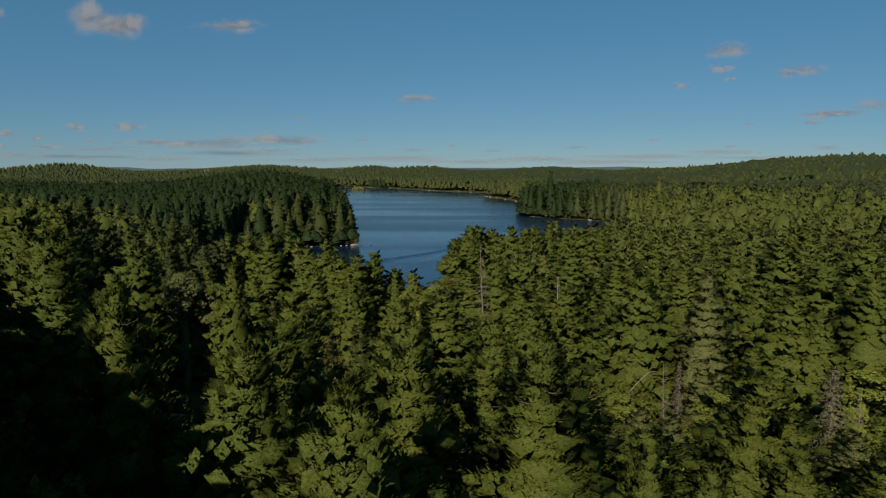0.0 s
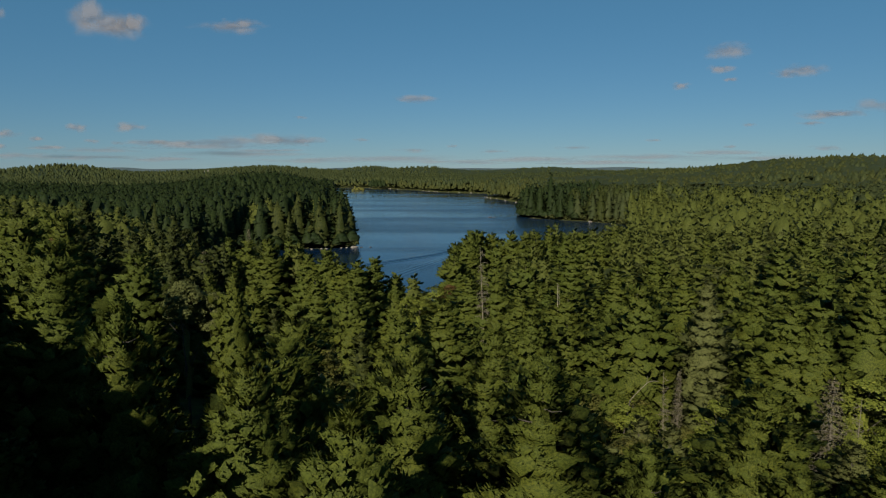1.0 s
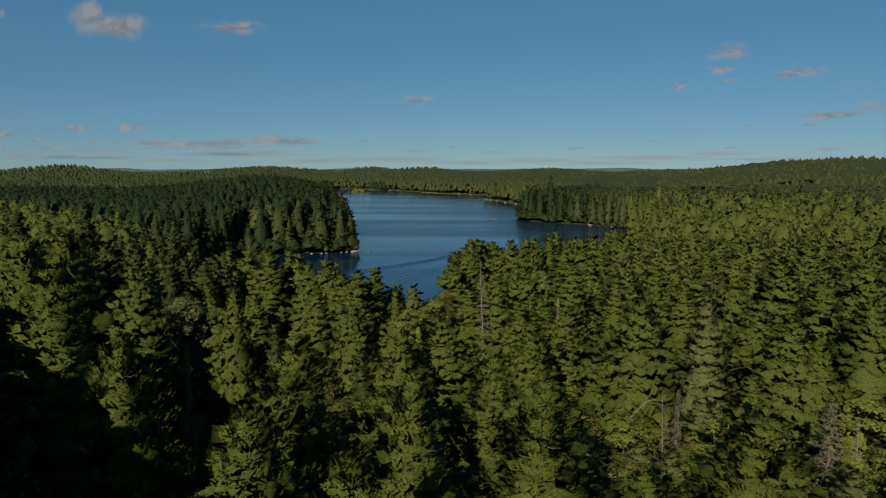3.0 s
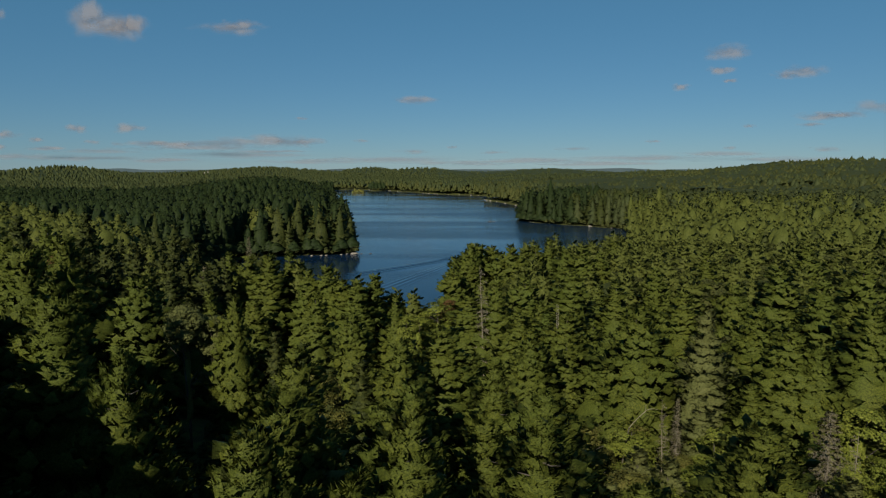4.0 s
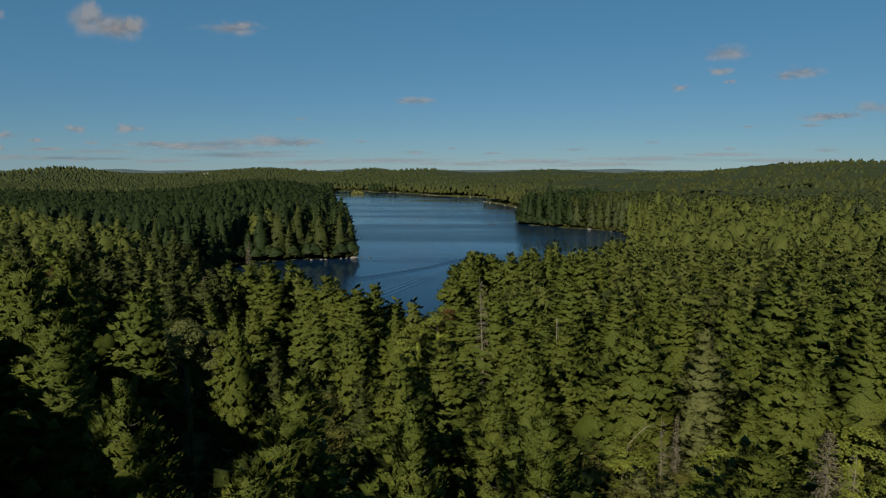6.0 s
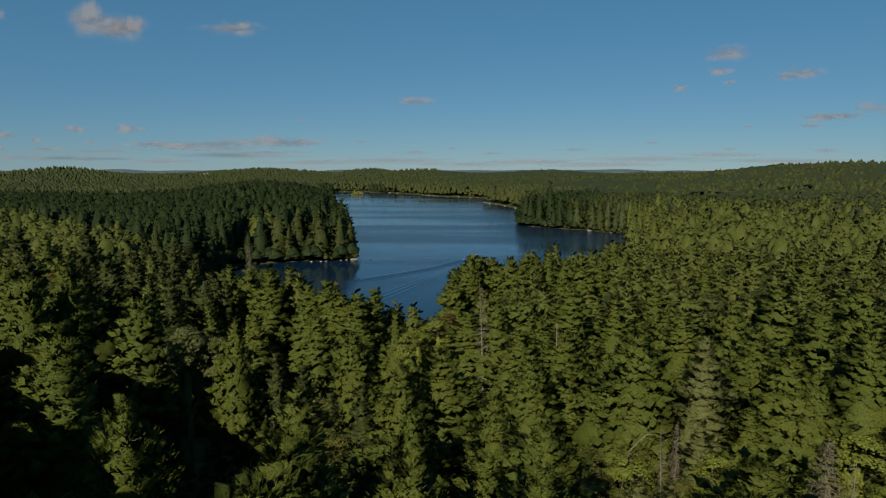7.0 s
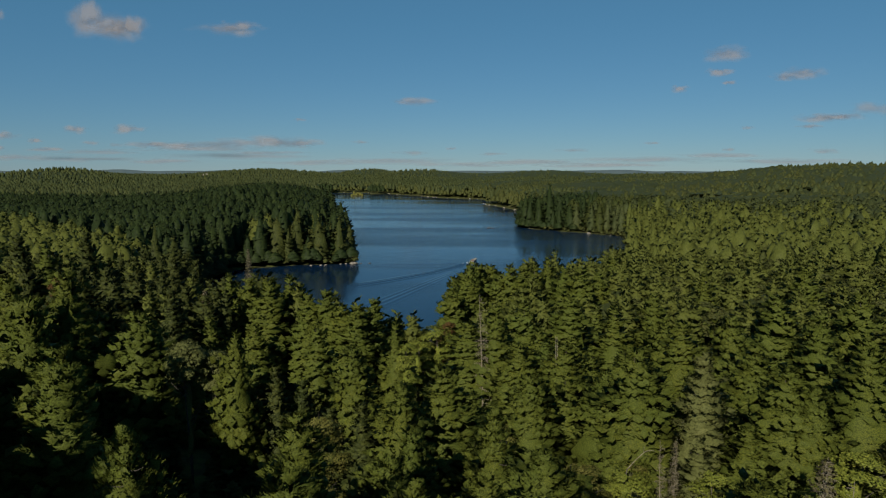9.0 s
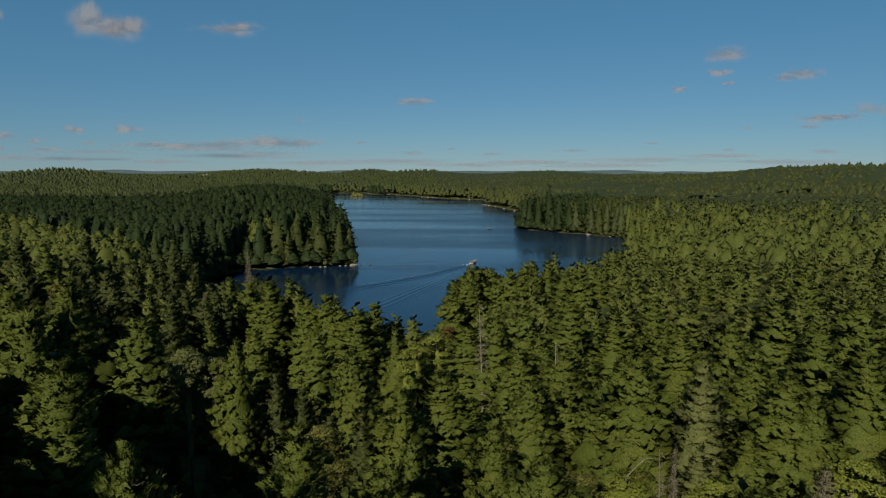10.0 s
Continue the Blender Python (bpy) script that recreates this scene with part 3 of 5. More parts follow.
def trunk_mesh(rng, height, r0, r1, sides=6, steps=5, bend=0.25):
    z = np.linspace(0, 1, steps + 1)
    cx, cy = bend * np.sin(z * 3 + rng.uniform(0, 6)) * z, bend * np.sin(z * 2.3 + rng.uniform(0, 6)) * z
    a = np.arange(sides) * 2 * math.pi / sides
    r = r0 + (r1 - r0) * z
    vs = np.stack([cx[:, None] + r[:, None] * np.cos(a), cy[:, None] + r[:, None] * np.sin(a), np.repeat((z * height)[:, None], sides, 1)], -1).reshape(-1, 3)
    i, j = np.meshgrid(np.arange(steps), np.arange(sides), indexing="ij")
    jn = (j + 1) % sides
    fs = np.stack([i * sides + j, i * sides + jn, (i + 1) * sides + jn, (i + 1) * sides + j], -1).reshape(-1, 4)
    return vs, fs


def limb(a, b, r0, r1, sides=4, sag=0.0, steps=3):
    """A tapered bare bough from a to b."""
    a, b = np.array(a, float), np.array(b, float)
    w = (b - a) / np.linalg.norm(b - a)
    p = np.cross(w, (0.3, 0.2, 0.93))
    p /= np.linalg.norm(p)
    q = np.cross(w, p)
    ang = np.arange(sides) * 2 * math.pi / sides
    vs = []
    for i in range(steps + 1):
        t = i / steps
        c = a + (b - a) * t - np.array([0, 0, sag * math.sin(math.pi * t)])
        r = r0 + (r1 - r0) * t
        vs.append(c + r * (np.outer(np.cos(ang), p) + np.outer(np.sin(ang), q)))
    i, j = np.meshgrid(np.arange(steps), np.arange(sides), indexing="ij")
    jn = (j + 1) % sides
    fs = np.stack([i * sides + j, i * sides + jn, (i + 1) * sides + jn, (i + 1) * sides + j], -1).reshape(-1, 4)
    return np.concatenate(vs), fs


def join_quads(pieces):
    vs, fs, n = [], [], 0
    for v_, f_ in pieces:
        vs.append(v_)
        fs.append(f_ + n)
        n += len(v_)
    return np.concatenate(vs), np.concatenate(fs)


def part(name, verts, faces, mat, parent, label="", normals=None):
    ob = mesh_object(name, verts, faces, mat, False, normals)
    ob.parent = parent
    if label:
        tagged(ob, label)
    return ob


def crown_part(mesh, mat, parent, label=""):
    return part("crown", mesh[0], mesh[1], mat, parent, label, mesh[2])


REF = 22.0          # every template is this tall


def pine_limbs(rng, n=16):
    out = []
    for i in range(n):
        z, a = REF * rng.uniform(0.22, 0.9), rng.uniform(0, 6.28)
        ln = 3.2 * (1 - z / REF) ** 0.7 + 0.3
        out.append(limb((0, 0, z), (ln * math.cos(a), ln * math.sin(a), z + 0.12 * ln), 0.07, 0.015, 3, 0.1, 2))
    return join_quads(out)


def make_pine(seed, detail, mat=PINE, radius=4.2, label="tall green white pine with layered upturned boughs", base=0.20, name="pine_tree", rise=0.6, sag=0.12):
    shape = (1.05, 0.94, 1.14, 1.0, 0.88)[seed % 5] - {4: 0.18, 2: 0.14, 1: 0.10, 3: 0.08, 0: 0.40}.get(detail, 0)
    rng = np.random.RandomState(seed)
    e = tagged(new(name), label, "pine tree", "pines of the forest")
    whorls, per, forks, needles, size = {4: (19, 6, 5, 165, 0.26), 2: (19, 6, 5, 105, 0.33), 1: (18, 6, 5, 34, 0.44), 3: (17, 6, 4, 13, 0.62), 0: (12, 6, 1, 0, 1.0)}[detail]
    tris = conifer_crown(rng, REF, radius, base, whorls, per, shape, forks, False, needles, size, 1.4, 1.5 if detail in (4, 2) else 1.6, 1.0, 0.58, rise, sag, 0.80 if needles else 1.0, needles > 0)
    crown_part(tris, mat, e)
    part("trunk", *trunk_mesh(rng, REF * 0.93, 0.24, 0.02), BARK, e)
    if detail in (2, 4):
        tagged(part("limb_growth", *pine_limbs(rng), BARK, e), kind="stuff")
    return e


def make_broadleaf(seed, mat, label, radius=3.6, name="broadleaf_tree", category="broadleaf tree", base=0.25):
    rng = np.random.RandomState(seed)
    e = tagged(new(name), label, category, "broadleaf trees of the forest")
    tris = merge(leaf_crown(rng, REF, radius, base, 42, 86, 0.27, 2), crown_dome(rng, REF * 0.72, radius * 0.22, 0.3, 6, 7, 0.5, 0.4))
    crown_part(tris, mat, e)
    part("trunk", *trunk_mesh(rng, REF * 0.85, 0.24, 0.04, bend=0.6), BARK, e)
    lim = []
    for i in range(9):
        z, a = REF * rng.uniform(0.3, 0.7), rng.uniform(0, 6.28)
        lim.append(limb((0, 0, z), (2.4 * math.cos(a), 2.4 * math.sin(a), z + 2.6), 0.09, 0.02, 4))
    tagged(part("limb_growth", *join_quads(lim), BARK, e), kind="stuff")
    return e


def make_snag(seed, label, needles=True, boughs=130, reach=2.6, mat=GREY_WOOD, name="dead_tree"):
    """A dead conifer: pale trunk with thin drooping bare boughs and twigs."""
    rng = np.random.RandomState(seed)
    e = tagged(new(name), label, "dead tree", "dead standing trees")
    part("trunk", *trunk_mesh(rng, REF, 0.15, 0.02, 6, 6, 0.3), mat, e)
    out = []
    for i in range(boughs):
        t = rng.uniform(0.2, 0.98)
        z, a = REF * t, rng.uniform(0, 6.28)
        ln = reach * (1 - t) ** 0.6 * rng.uniform(0.5, 1.15) + 0.25
        b = np.array([ln * math.cos(a), ln * math.sin(a), z + ln * rng.uniform(-0.35, 0.12)])
        out.append(limb((0, 0, z), b, 0.034, 0.010, 3, -0.08 * ln, 2))
        for q in range(4):
            m = np.array([0, 0, z]) + (b - np.array([0, 0, z])) * rng.uniform(0.35, 0.95)
            out.append(limb(m, m + rng.normal(0, 0.3, 3) * ln * 0.8 + np.array([0, 0, -0.15]), 0.016, 0.008, 3, 0, 1))
    if out:
        tagged(part("bare_growth", *join_quads(out), mat, e), kind="stuff")
    if needles:
        tris = pine_crown(rng, REF, reach * 1.0, 0.25, 24, 6, 3.0, 0.30, 3)
        crown_part(tris, BROWN, e, "thin brown dying needles")
    return e


def stand(template, x, y, tip, width=1.0, turn=0.0, lean=0.0):
    """A copy of a template on the ground at x, y with its tip at that height."""
    g = float(ground_height(x, y)[0]) - 0.15
    h = (tip - g) / REF
    w = width * h ** 0.55
    return copy_thing(template, Matrix.Translation((x, y, g)) @ pose(0, 0, 0, lean, 0, turn) @ Matrix.Diagonal((w, w, h, 1)))


PINE_NEAR = [make_pine(s, 2, radius=r) for s, r in ((1, 6.9), (2, 6.3), (3, 7.3), (4, 6.6), (5, 5.9))]
PINE_MID = [make_pine(s, 1, radius=r) for s, r in ((11, 6.1), (12, 5.6), (13, 6.6), (14, 5.9))]
PINE_CLOSE = [make_pine(s, 4, radius=r) for s, r in ((6, 7.2), (7, 6.8), (8, 7.6))]
PINE_FAR = [make_pine(s, 3, radius=r) for s, r in ((41, 5.8), (42, 5.3), (43, 6.2), (44, 5.6))]
PINE_BEHIND = [make_pine(s, 0, radius=r) for s, r in ((16, 4.6), (17, 4.1))]
SHADED_PINE_MID = [make_pine(s, 1, SHADED_PINE, r, "dark green pine with shade put into its needle colour", 0.12, "hemlock_tree") for s, r in ((18, 4.2), (19, 3.7))]
LEAF_NEAR = [make_broadleaf(21, LEAF, "yellow-green broadleaf tree in full leaf"), make_broadleaf(22, LEAF, "yellow-green broadleaf tree in full leaf")]
# lower crown left out in place of the deep shade around it
LEAF_TOP = [make_broadleaf(26, GREY_GREEN, "dull green broadleaf tree, lower crown left out for deep shade", radius=3.3, base=0.72)]
AUTUMN_NEAR = [make_broadleaf(23, AUTUMN, "broadleaf tree turning brown and gold")]
RED_NEAR = [make_broadleaf(24, RED_LEAF, "broadleaf tree with reddish autumn leaves")]
GREY_SPRUCE = [make_pine(25, 2, GREY_GREEN, 4.3, "thin grey-green conifer with bare lower limbs", 0.12, "spruce_tree", 0.5, 0.22)]
SNAGS = [make_snag(31, "grey-brown dying conifer with bare drooping boughs", True, 300, 2.1), make_snag(32, "slim grey dead conifer, bare of needles", False, 120, 1.7), make_snag(33, "pale bare dead trunk without a crown", False, 0, 0.8, PALE_WOOD)]
SHADED_SAPLING = [make_pine(20, 0, SHADED_PINE, 4.0, "young pine added in a dark gap, shade put into its colour", 0.1, "hemlock_tree")]
TEMPLATES = LEAF_TOP + GREY_SPRUCE + SHADED_SAPLING + PINE_CLOSE + PINE_FAR + SHADED_PINE_MID + PINE_NEAR + PINE_MID + PINE_BEHIND + LEAF_NEAR + AUTUMN_NEAR + RED_NEAR + SNAGS

# ---------------------------------------------------------------- trees that stand out: x, y, height of the tip, width
LEFT_BANK = [
    (-26.3, 42.0, 32.3, 0.85), (-38.5, 79.0, 26.8, 1), (-45.5, 85.0, 27.0, 1), (-50.8, 85.0, 27.2, 0.9), (-37.0, 55.5, 32.8, 1), (-47.1, 78.0, 31.8, 1),
    (-17.3, 33.0, 30.4, 0.60), (-80.7, 128.0, 29.7, 1), (-48.7, 70.0, 32.6, 1), (-55.0, 95.0, 29.7, 1), (-94.4, 140.0, 30.3, 1), (-85.0, 150.0, 30.3, 1),
    (-22.4, 30.0, 23.5, 1), (-43.7, 100.0, 25.5, 1), (-15.0, 22.0, 24.9, 1)]
LAKE_EDGE = [
    (-44.0, 129.0, 23.6, 1), (-24.5, 73.0, 25.1, 0.62), (-37.8, 122.0, 23.6, 1), (-32.3, 116.0, 24.7, 1), (-30.4, 124.0, 24.2, 1), (-24.6, 114.0, 22.2, 0.9),
    (-21.1, 113.0, 23.1, 1), (-17.8, 110.0, 21.0, 0.9), (-14.9, 108.0, 21.4, 0.9), (-12.4, 112.0, 21.7, 0.8), (-7.5, 98.0, 20.9, 0.8),
    (-9.8, 41.0, 28.0, 0.9), (-11.2, 77.0, 22.6, 0.9), (-19.3, 95.0, 21.9, 1)]
POINT_TREES = [
    (2.4, 128, 20.5, 0.95), (5, 137, 22.6, 1.0), (6.0, 137, 24.3, 0.75), (7.1, 138, 24.4, 0.75), (2.6, 140, 21.2, 0.95), (8.4, 143, 23.4, 0.98), (11.5, 148, 22.6, 1.0), (12.7, 140, 22.0, 1.02),
    (15.1, 139, 23.7, 1.02), (19.4, 150, 21.8, 1.02), (21.6, 145, 23.2, 1.02), (25, 148, 24.5, 1.01), (27.2, 140, 23.3, 1.02), (29.4, 133, 24.1, 1.02),
    (35.1, 140, 22.0, 1.02), (46.4, 170, 21.2, 1.02), (21.4, 105, 23.7, 1.02), (13.9, 105, 22.7, 1.02), (8.5, 98, 23.5, 1.02), (4.2, 100, 20.3, 1.02)]
MIDDLE = [
    (-4.1, 61.0, 23.5, 1), (3.1, 68.0, 19.7, 1), (0.1, 67.0, 23.0, 1), (4.4, 51.5, 24.3, 1), (7.4, 44.0, 24.0, 1), (2.9, 41.0, 23.6, 1),
    (-8.5, 27.0, 28.3, 0.68), (-8.9, 33.5, 27.8, 0.85), (-3.4, 22.8, 28.4, 0.85), (-3.9, 45.0, 23.2, 1), (-2.6, 52.0, 22.0, 1), (10.9, 76.0, 20.0, 1), (16.9, 86.0, 20.5, 1), (10.9, 88.0, 20.0, 1),
    (5.1, 31.2, 27.2, 1.05), (-1.6, 32.0, 27.9, 0.95), (19.7, 74.0, 20.5, 1), (22.1, 70.0, 24.6, 1), (-1.7, 26.0, 24.0, 0.9), (-5.7, 24.0, 23.9, 1)]
RIGHT_BANK = [
    (10.7, 31.0, 22.3, 0.62), (20.5, 40.0, 20.8, 0.8), (15.3, 34.0, 19.2, 0.7), (21.5, 36.0, 18.9, 0.7),
    (30.7, 72.0, 21.7, 1), (31.3, 62.0, 18.5, 1), (22.7, 43.0, 21.5, 1), (45.8, 66.0, 25.2, 1), (37.2, 66.0, 23.3, 1),
    (40.2, 86.0, 24.5, 1), (34.8, 90.0, 22.9, 1), (37.4, 110.0, 23.0, 1), (54.6, 130.0, 23.4, 1), (52.8, 98.0, 25.0, 1), (51.4, 84.0, 25.6, 1),
    (45.9, 70.0, 22.3, 1), (39.1, 64.0, 22.0, 1), (29.1, 105.0, 21.9, 1), (38.5, 76.0, 22.8, 1), (64.0, 95.0, 26.3, 1), (75.6, 130.0, 24.6, 1), (13.3, 40.0, 18.9, 1)]
LEAFY = [
    (-5.9, 38.0, 22.8, 0.75), (-5.7, 95.0, 19.3, 0.7), (-4.5, 112.0, 15.0, 0.9), (-3.1, 118.0, 13.9, 0.9), (-0.9, 115.0, 16.9, 1),
    (22.2, 52.0, 14.5, 1.1), (28.5, 50.0, 14.0, 1.1), (34.3, 50.0, 15.7, 1), (18.0, 56.0, 13.5, 1), (25.0, 57.0, 13.0, 1), (36.0, 57.0, 15.0, 1), (41.0, 55.0, 15.5, 1), (30.0, 44.0, 14.5, 1)]
GOLDEN = [(20.9, 66.0, 13.0, 0.9), (23.5, 60.0, 12.0, 1), (-12.4, 60.0, 21.0, 0.8), (6.5, 68.0, 17.0, 0.8), (30.0, 56.0, 12.5, 1), (16.0, 60.0, 12.5, 1)]
BAY_HEAD = [
    (-60.5, 152.0, 20.5, 0.9), (-66.0, 168.0, 21.0, 0.9), (-72.5, 172.0, 21.5, 1), (-56.0, 150.0, 18.5, 0.8), (-76.0, 184.0, 20.0, 0.9), (-80.0, 196.0, 19.0, 1), (-84.0, 208.0, 18.0, 0.9), (-91.0, 218.0, 17.5, 1), (-96.0, 226.0, 16.5, 1), (-68.0, 160.0, 19.0, 1), (-62.0, 158.0, 17.5, 0.9)]
REDDISH = [(0.9, 122.0, 15.5, 0.8), (43.0, 92.0, 21.0, 0.7), (-68.0, 110.0, 26.5, 0.7)]

rng = np.random.RandomState(7)
placed = []
THICKET = [(x_, y_) for x_ in np.arange(12, 50, 4.0) for y_ in np.arange(34, 67, 4.2)]


def set_rows(rows, kinds_near, kinds_far, limit=80):
    for x, y, tip, w in rows:
        kinds = kinds_near if math.hypot(x, y) < limit else kinds_far
        if kinds is PINE_NEAR and math.hypot(x, y) < 40:
            kinds = PINE_CLOSE
        if kinds is PINE_MID and math.hypot(x, y) > 95:
            kinds = PINE_FAR
        # half of the far left bank takes the copy darkened for weaker light
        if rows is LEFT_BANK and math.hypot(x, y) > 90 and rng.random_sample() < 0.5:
            kinds = SHADED_PINE_MID
        stand(kinds[rng.randint(len(kinds))], x, y, tip, w * rng.uniform(0.95, 1.38), rng.uniform(0, 360))
        placed.append((x, y, tip))


for rows in (LEFT_BANK, LAKE_EDGE, POINT_TREES, MIDDLE, RIGHT_BANK):
    set_rows(rows, PINE_NEAR, PINE_MID, 52)
# trees that stand in shade get it through the darkened needle colour
set_rows(BAY_HEAD, SHADED_PINE_MID, SHADED_PINE_MID)
set_rows([(-20.7, 76.0, 20.5, 0.8), (-16.5, 72.0, 20.0, 0.8), (-8.2, 62.0, 21.0, 0.8), (-12.2, 66.0, 19.0, 0.8)], SHADED_PINE_MID, SHADED_PINE_MID)
for y_ in np.arange(20, 80, 5.5):                 # saplings in shade-dark colour, added to keep the gaps between the tall pines black
    for u_ in (-0.335, -0.385, -0.435, -0.49, -0.55, -0.61, -0.66):
        x_, q_ = u_ * y_ + rng.uniform(-1, 1), y_ + rng.uniform(-2, 2)
        stand(SHADED_SAPLING[0], float(x_), float(q_), float(ground_height(x_, q_)[0]) + rng.uniform(4, 7.5), rng.uniform(0.9, 1.2), rng.uniform(0, 360))
set_rows([(28.0, 66.0, 25.0, 1.15), (26.3, 62.0, 17.0, 0.9)], GREY_SPRUCE, GREY_SPRUCE)
set_rows([(-30.6, 73.5, 24.8, 0.8), (-28.2, 75.5, 23.0, 0.7)], LEAF_TOP, LEAF_TOP)
set_rows(LEAFY, LEAF_NEAR, LEAF_NEAR)
set_rows(GOLDEN, AUTUMN_NEAR, AUTUMN_NEAR)
set_rows(REDDISH, RED_NEAR, RED_NEAR)
for i, x, y, tip, w, lean in ((0, 33.8, 53.0, 19.1, 1.35, 0), (1, 6.3, 95.0, 25.6, 1.0, 1), (2, 16.0, 85.5, 21.6, 1.0, 0), (2, 16.5, 86.0, 21.4, 0.9, 1), (0, 23.9, 62.0, 17.0, 0.55, 0),
                              (1, 35.6, 52.0, 17.5, 0.9, -2), (1, 22.9, 63.0, 16.3, 0.8, 0), (1, 9.6, 49.0, 20.8, 1.2, 2), (0, -74.1, 240.0, 15.0, 1.0, 0), (0, -45.0, 118.0, 22.0, 1.0, 0)):
    stand(SNAGS[i], x, y, tip, w, 40 * x, lean)
    placed.append((x, y, tip))

# a dead stem bent over at the top
bent = tagged(new("dead_tree"), "pale dead stem bent over at its top", "dead tree", "dead standing trees")
bent.matrix_world = pose(20.3, 62.0, float(ground_height(20.3, 62.0)[0]) - 0.1)
top_z = 15.0 - bent.matrix_world.translation.z
part("trunk", *limb((-2.4, 0.8, 0), (-1.3, 0, top_z - 1.3), 0.08, 0.06, 6), BARK, bent)
part("bent_top", *join_quads([limb((-1.3, 0, top_z - 1.3), (0.5, -0.1, top_z + 0.7), 0.045, 0.035, 6, -0.12, 5), limb((0.5, -0.1, top_z + 0.7), (1.5, -0.2, top_z + 0.75), 0.035, 0.015, 6, -0.1, 4),
                              limb((0.3, -0.1, top_z + 0.5), (0.35, -0.1, top_z + 1.3), 0.025, 0.012, 5)]), GREY_WOOD, bent)

# the thicket of young broadleaf trees in the sun
for x_, y_ in THICKET:
    x_, y_ = x_ + rng.uniform(-1.8, 1.8), y_ + rng.uniform(-1.8, 1.8)
    if min(math.hypot(x_ - p_[0], y_ - p_[1]) for p_ in placed) < 2.6 or math.hypot((x_ - 29) / 19, (y_ - 51) / 16) > 1:
        continue
    kinds = (LEAF_NEAR, GREY_SPRUCE, AUTUMN_NEAR, LEAF_NEAR, PINE_NEAR, GREY_SPRUCE)[rng.randint(6)]
    stand(kinds[rng.randint(len(kinds))], float(x_), float(y_), 13.5 + 0.10 * x_ + rng.uniform(-1.6, 1.8), rng.uniform(1.1, 1.5), rng.uniform(0, 360))

# ---------------------------------------------------------------- the rest of the forest
marks = np.array(placed)


def canopy(x, y):
    """Height of the treetops: near, as the trees set above go; farther off, the ground and a full-grown tree."""
    g = ground_height(x, y)
    d2 = (x[:, None] - marks[:, 0]) ** 2 + (y[:, None] - marks[:, 1]) ** 2
    w = 1 / (d2 + 25)
    near = (w * marks[:, 2]).sum(1) / w.sum(1)
    k = np.clip((d2.min(1) ** 0.5 - 15) / 60, 0, 1)
    return np.maximum(near * (1 - k) + (g + 20) * k, g + 8)


def scatter(r0, r1, step, seed, margin=30, back=0):
    """Jittered places between two distances, spaced by step, in the part of the land that comes into view."""
    r = np.random.RandomState(seed)
    w = 0.80 * r1 + margin
    xs, ys = np.meshgrid(np.arange(-w, w, step), np.arange(-back, r1, step))
    x = xs.ravel() + r.uniform(-0.42, 0.42, xs.size) * step
    y = ys.ravel() + r.uniform(-0.42, 0.42, xs.size) * step
    d = np.hypot(x, y)
    ok = (d >= r0) & (d < r1) & (np.abs(x) < 0.72 * np.maximum(y, 0) + margin)
    x, y = x[ok], y[ok]
    s = shore_distance(x, y)
    x, y = x[s > 1.2], y[s > 1.2]
    return x, y, r


# near woods, tree by tree
x, y, r = scatter(14, 118, 6.5, 51, 34, 30)
gap = ((x[:, None] - marks[:, 0]) ** 2 + (y[:, None] - marks[:, 1]) ** 2).min(1) ** 0.5
ok = (gap > np.where(y < 75, 5.4, 4.2)) & ~((np.hypot(x - 27, y - 54) < 15)) & (np.hypot(x, y) > 14)
x, y = x[ok], y[ok]
top = canopy(x, y) - r.uniform(1.0, 6.5, len(x))
hidden = x < -0.80 * np.maximum(y, 0) - 5          # unseen tall woods on the rise, added to shade the lower left
dim = (x < -9) & (y < 100) & ~hidden              # lower growth between the tall pines
top = np.where(hidden, np.where(y > 20, 30.5, 34.5) - r.uniform(0, 2, len(x)), np.where(dim, top - 9.5, top))
ok = ~((x < -0.31 * y) & (x > -0.74 * y) & (y > 18) & (y < 84))
ok &= (y > 33) | (x < -20) | ((x < -6) & (y > 22))                        # the clearing from which the camera rises
for u0, u1, y0, y1 in ((-0.215, -0.125, 18, 86), (-0.035, 0.035, 34, 58), (0.19, 0.25, 30, 44)):      # gaps among the pines
    ok &= ~((x > u0 * y) & (x < u1 * y) & (y > y0) & (y < y1))
x, y, top = x[ok], y[ok], top[ok]
shore = shore_distance(x, y)
floor_ = ground_height(x, y)
top = np.where(shore < 25, top - 2.5, top)
top = np.where((x > -14) & (x < 8) & (y > 72), top - 4.0, top)      # lower growth before the point
top = np.maximum(top, floor_ + 6.0)
pick = r.random(len(x))
order = np.argsort(np.hypot(x, y))
near_count = 0
for i in order:
    if near_count >= 200:
        break
    near_count += 1
    close = math.hypot(x[i], y[i]) < 37 and y[i] > 12
    kinds = PINE_NEAR if close else PINE_MID if math.hypot(x[i], y[i]) < 80 else PINE_FAR
    if close and math.hypot(x[i], y[i]) < 32:
        kinds = PINE_CLOSE
    if x[i] < -0.95 * max(y[i], 0) - 9:
        kinds = PINE_BEHIND
    if pick[i] > 0.93:
        kinds = LEAF_NEAR
    elif pick[i] > 0.90:
        kinds = AUTUMN_NEAR
    stand(kinds[r.randint(len(kinds))], float(x[i]), float(y[i]), float(top[i]), r.uniform(0.8, 1.05) + (0.18 if x[i] > 4 else 0.05), r.uniform(0, 360))
left_over = order[near_count:]


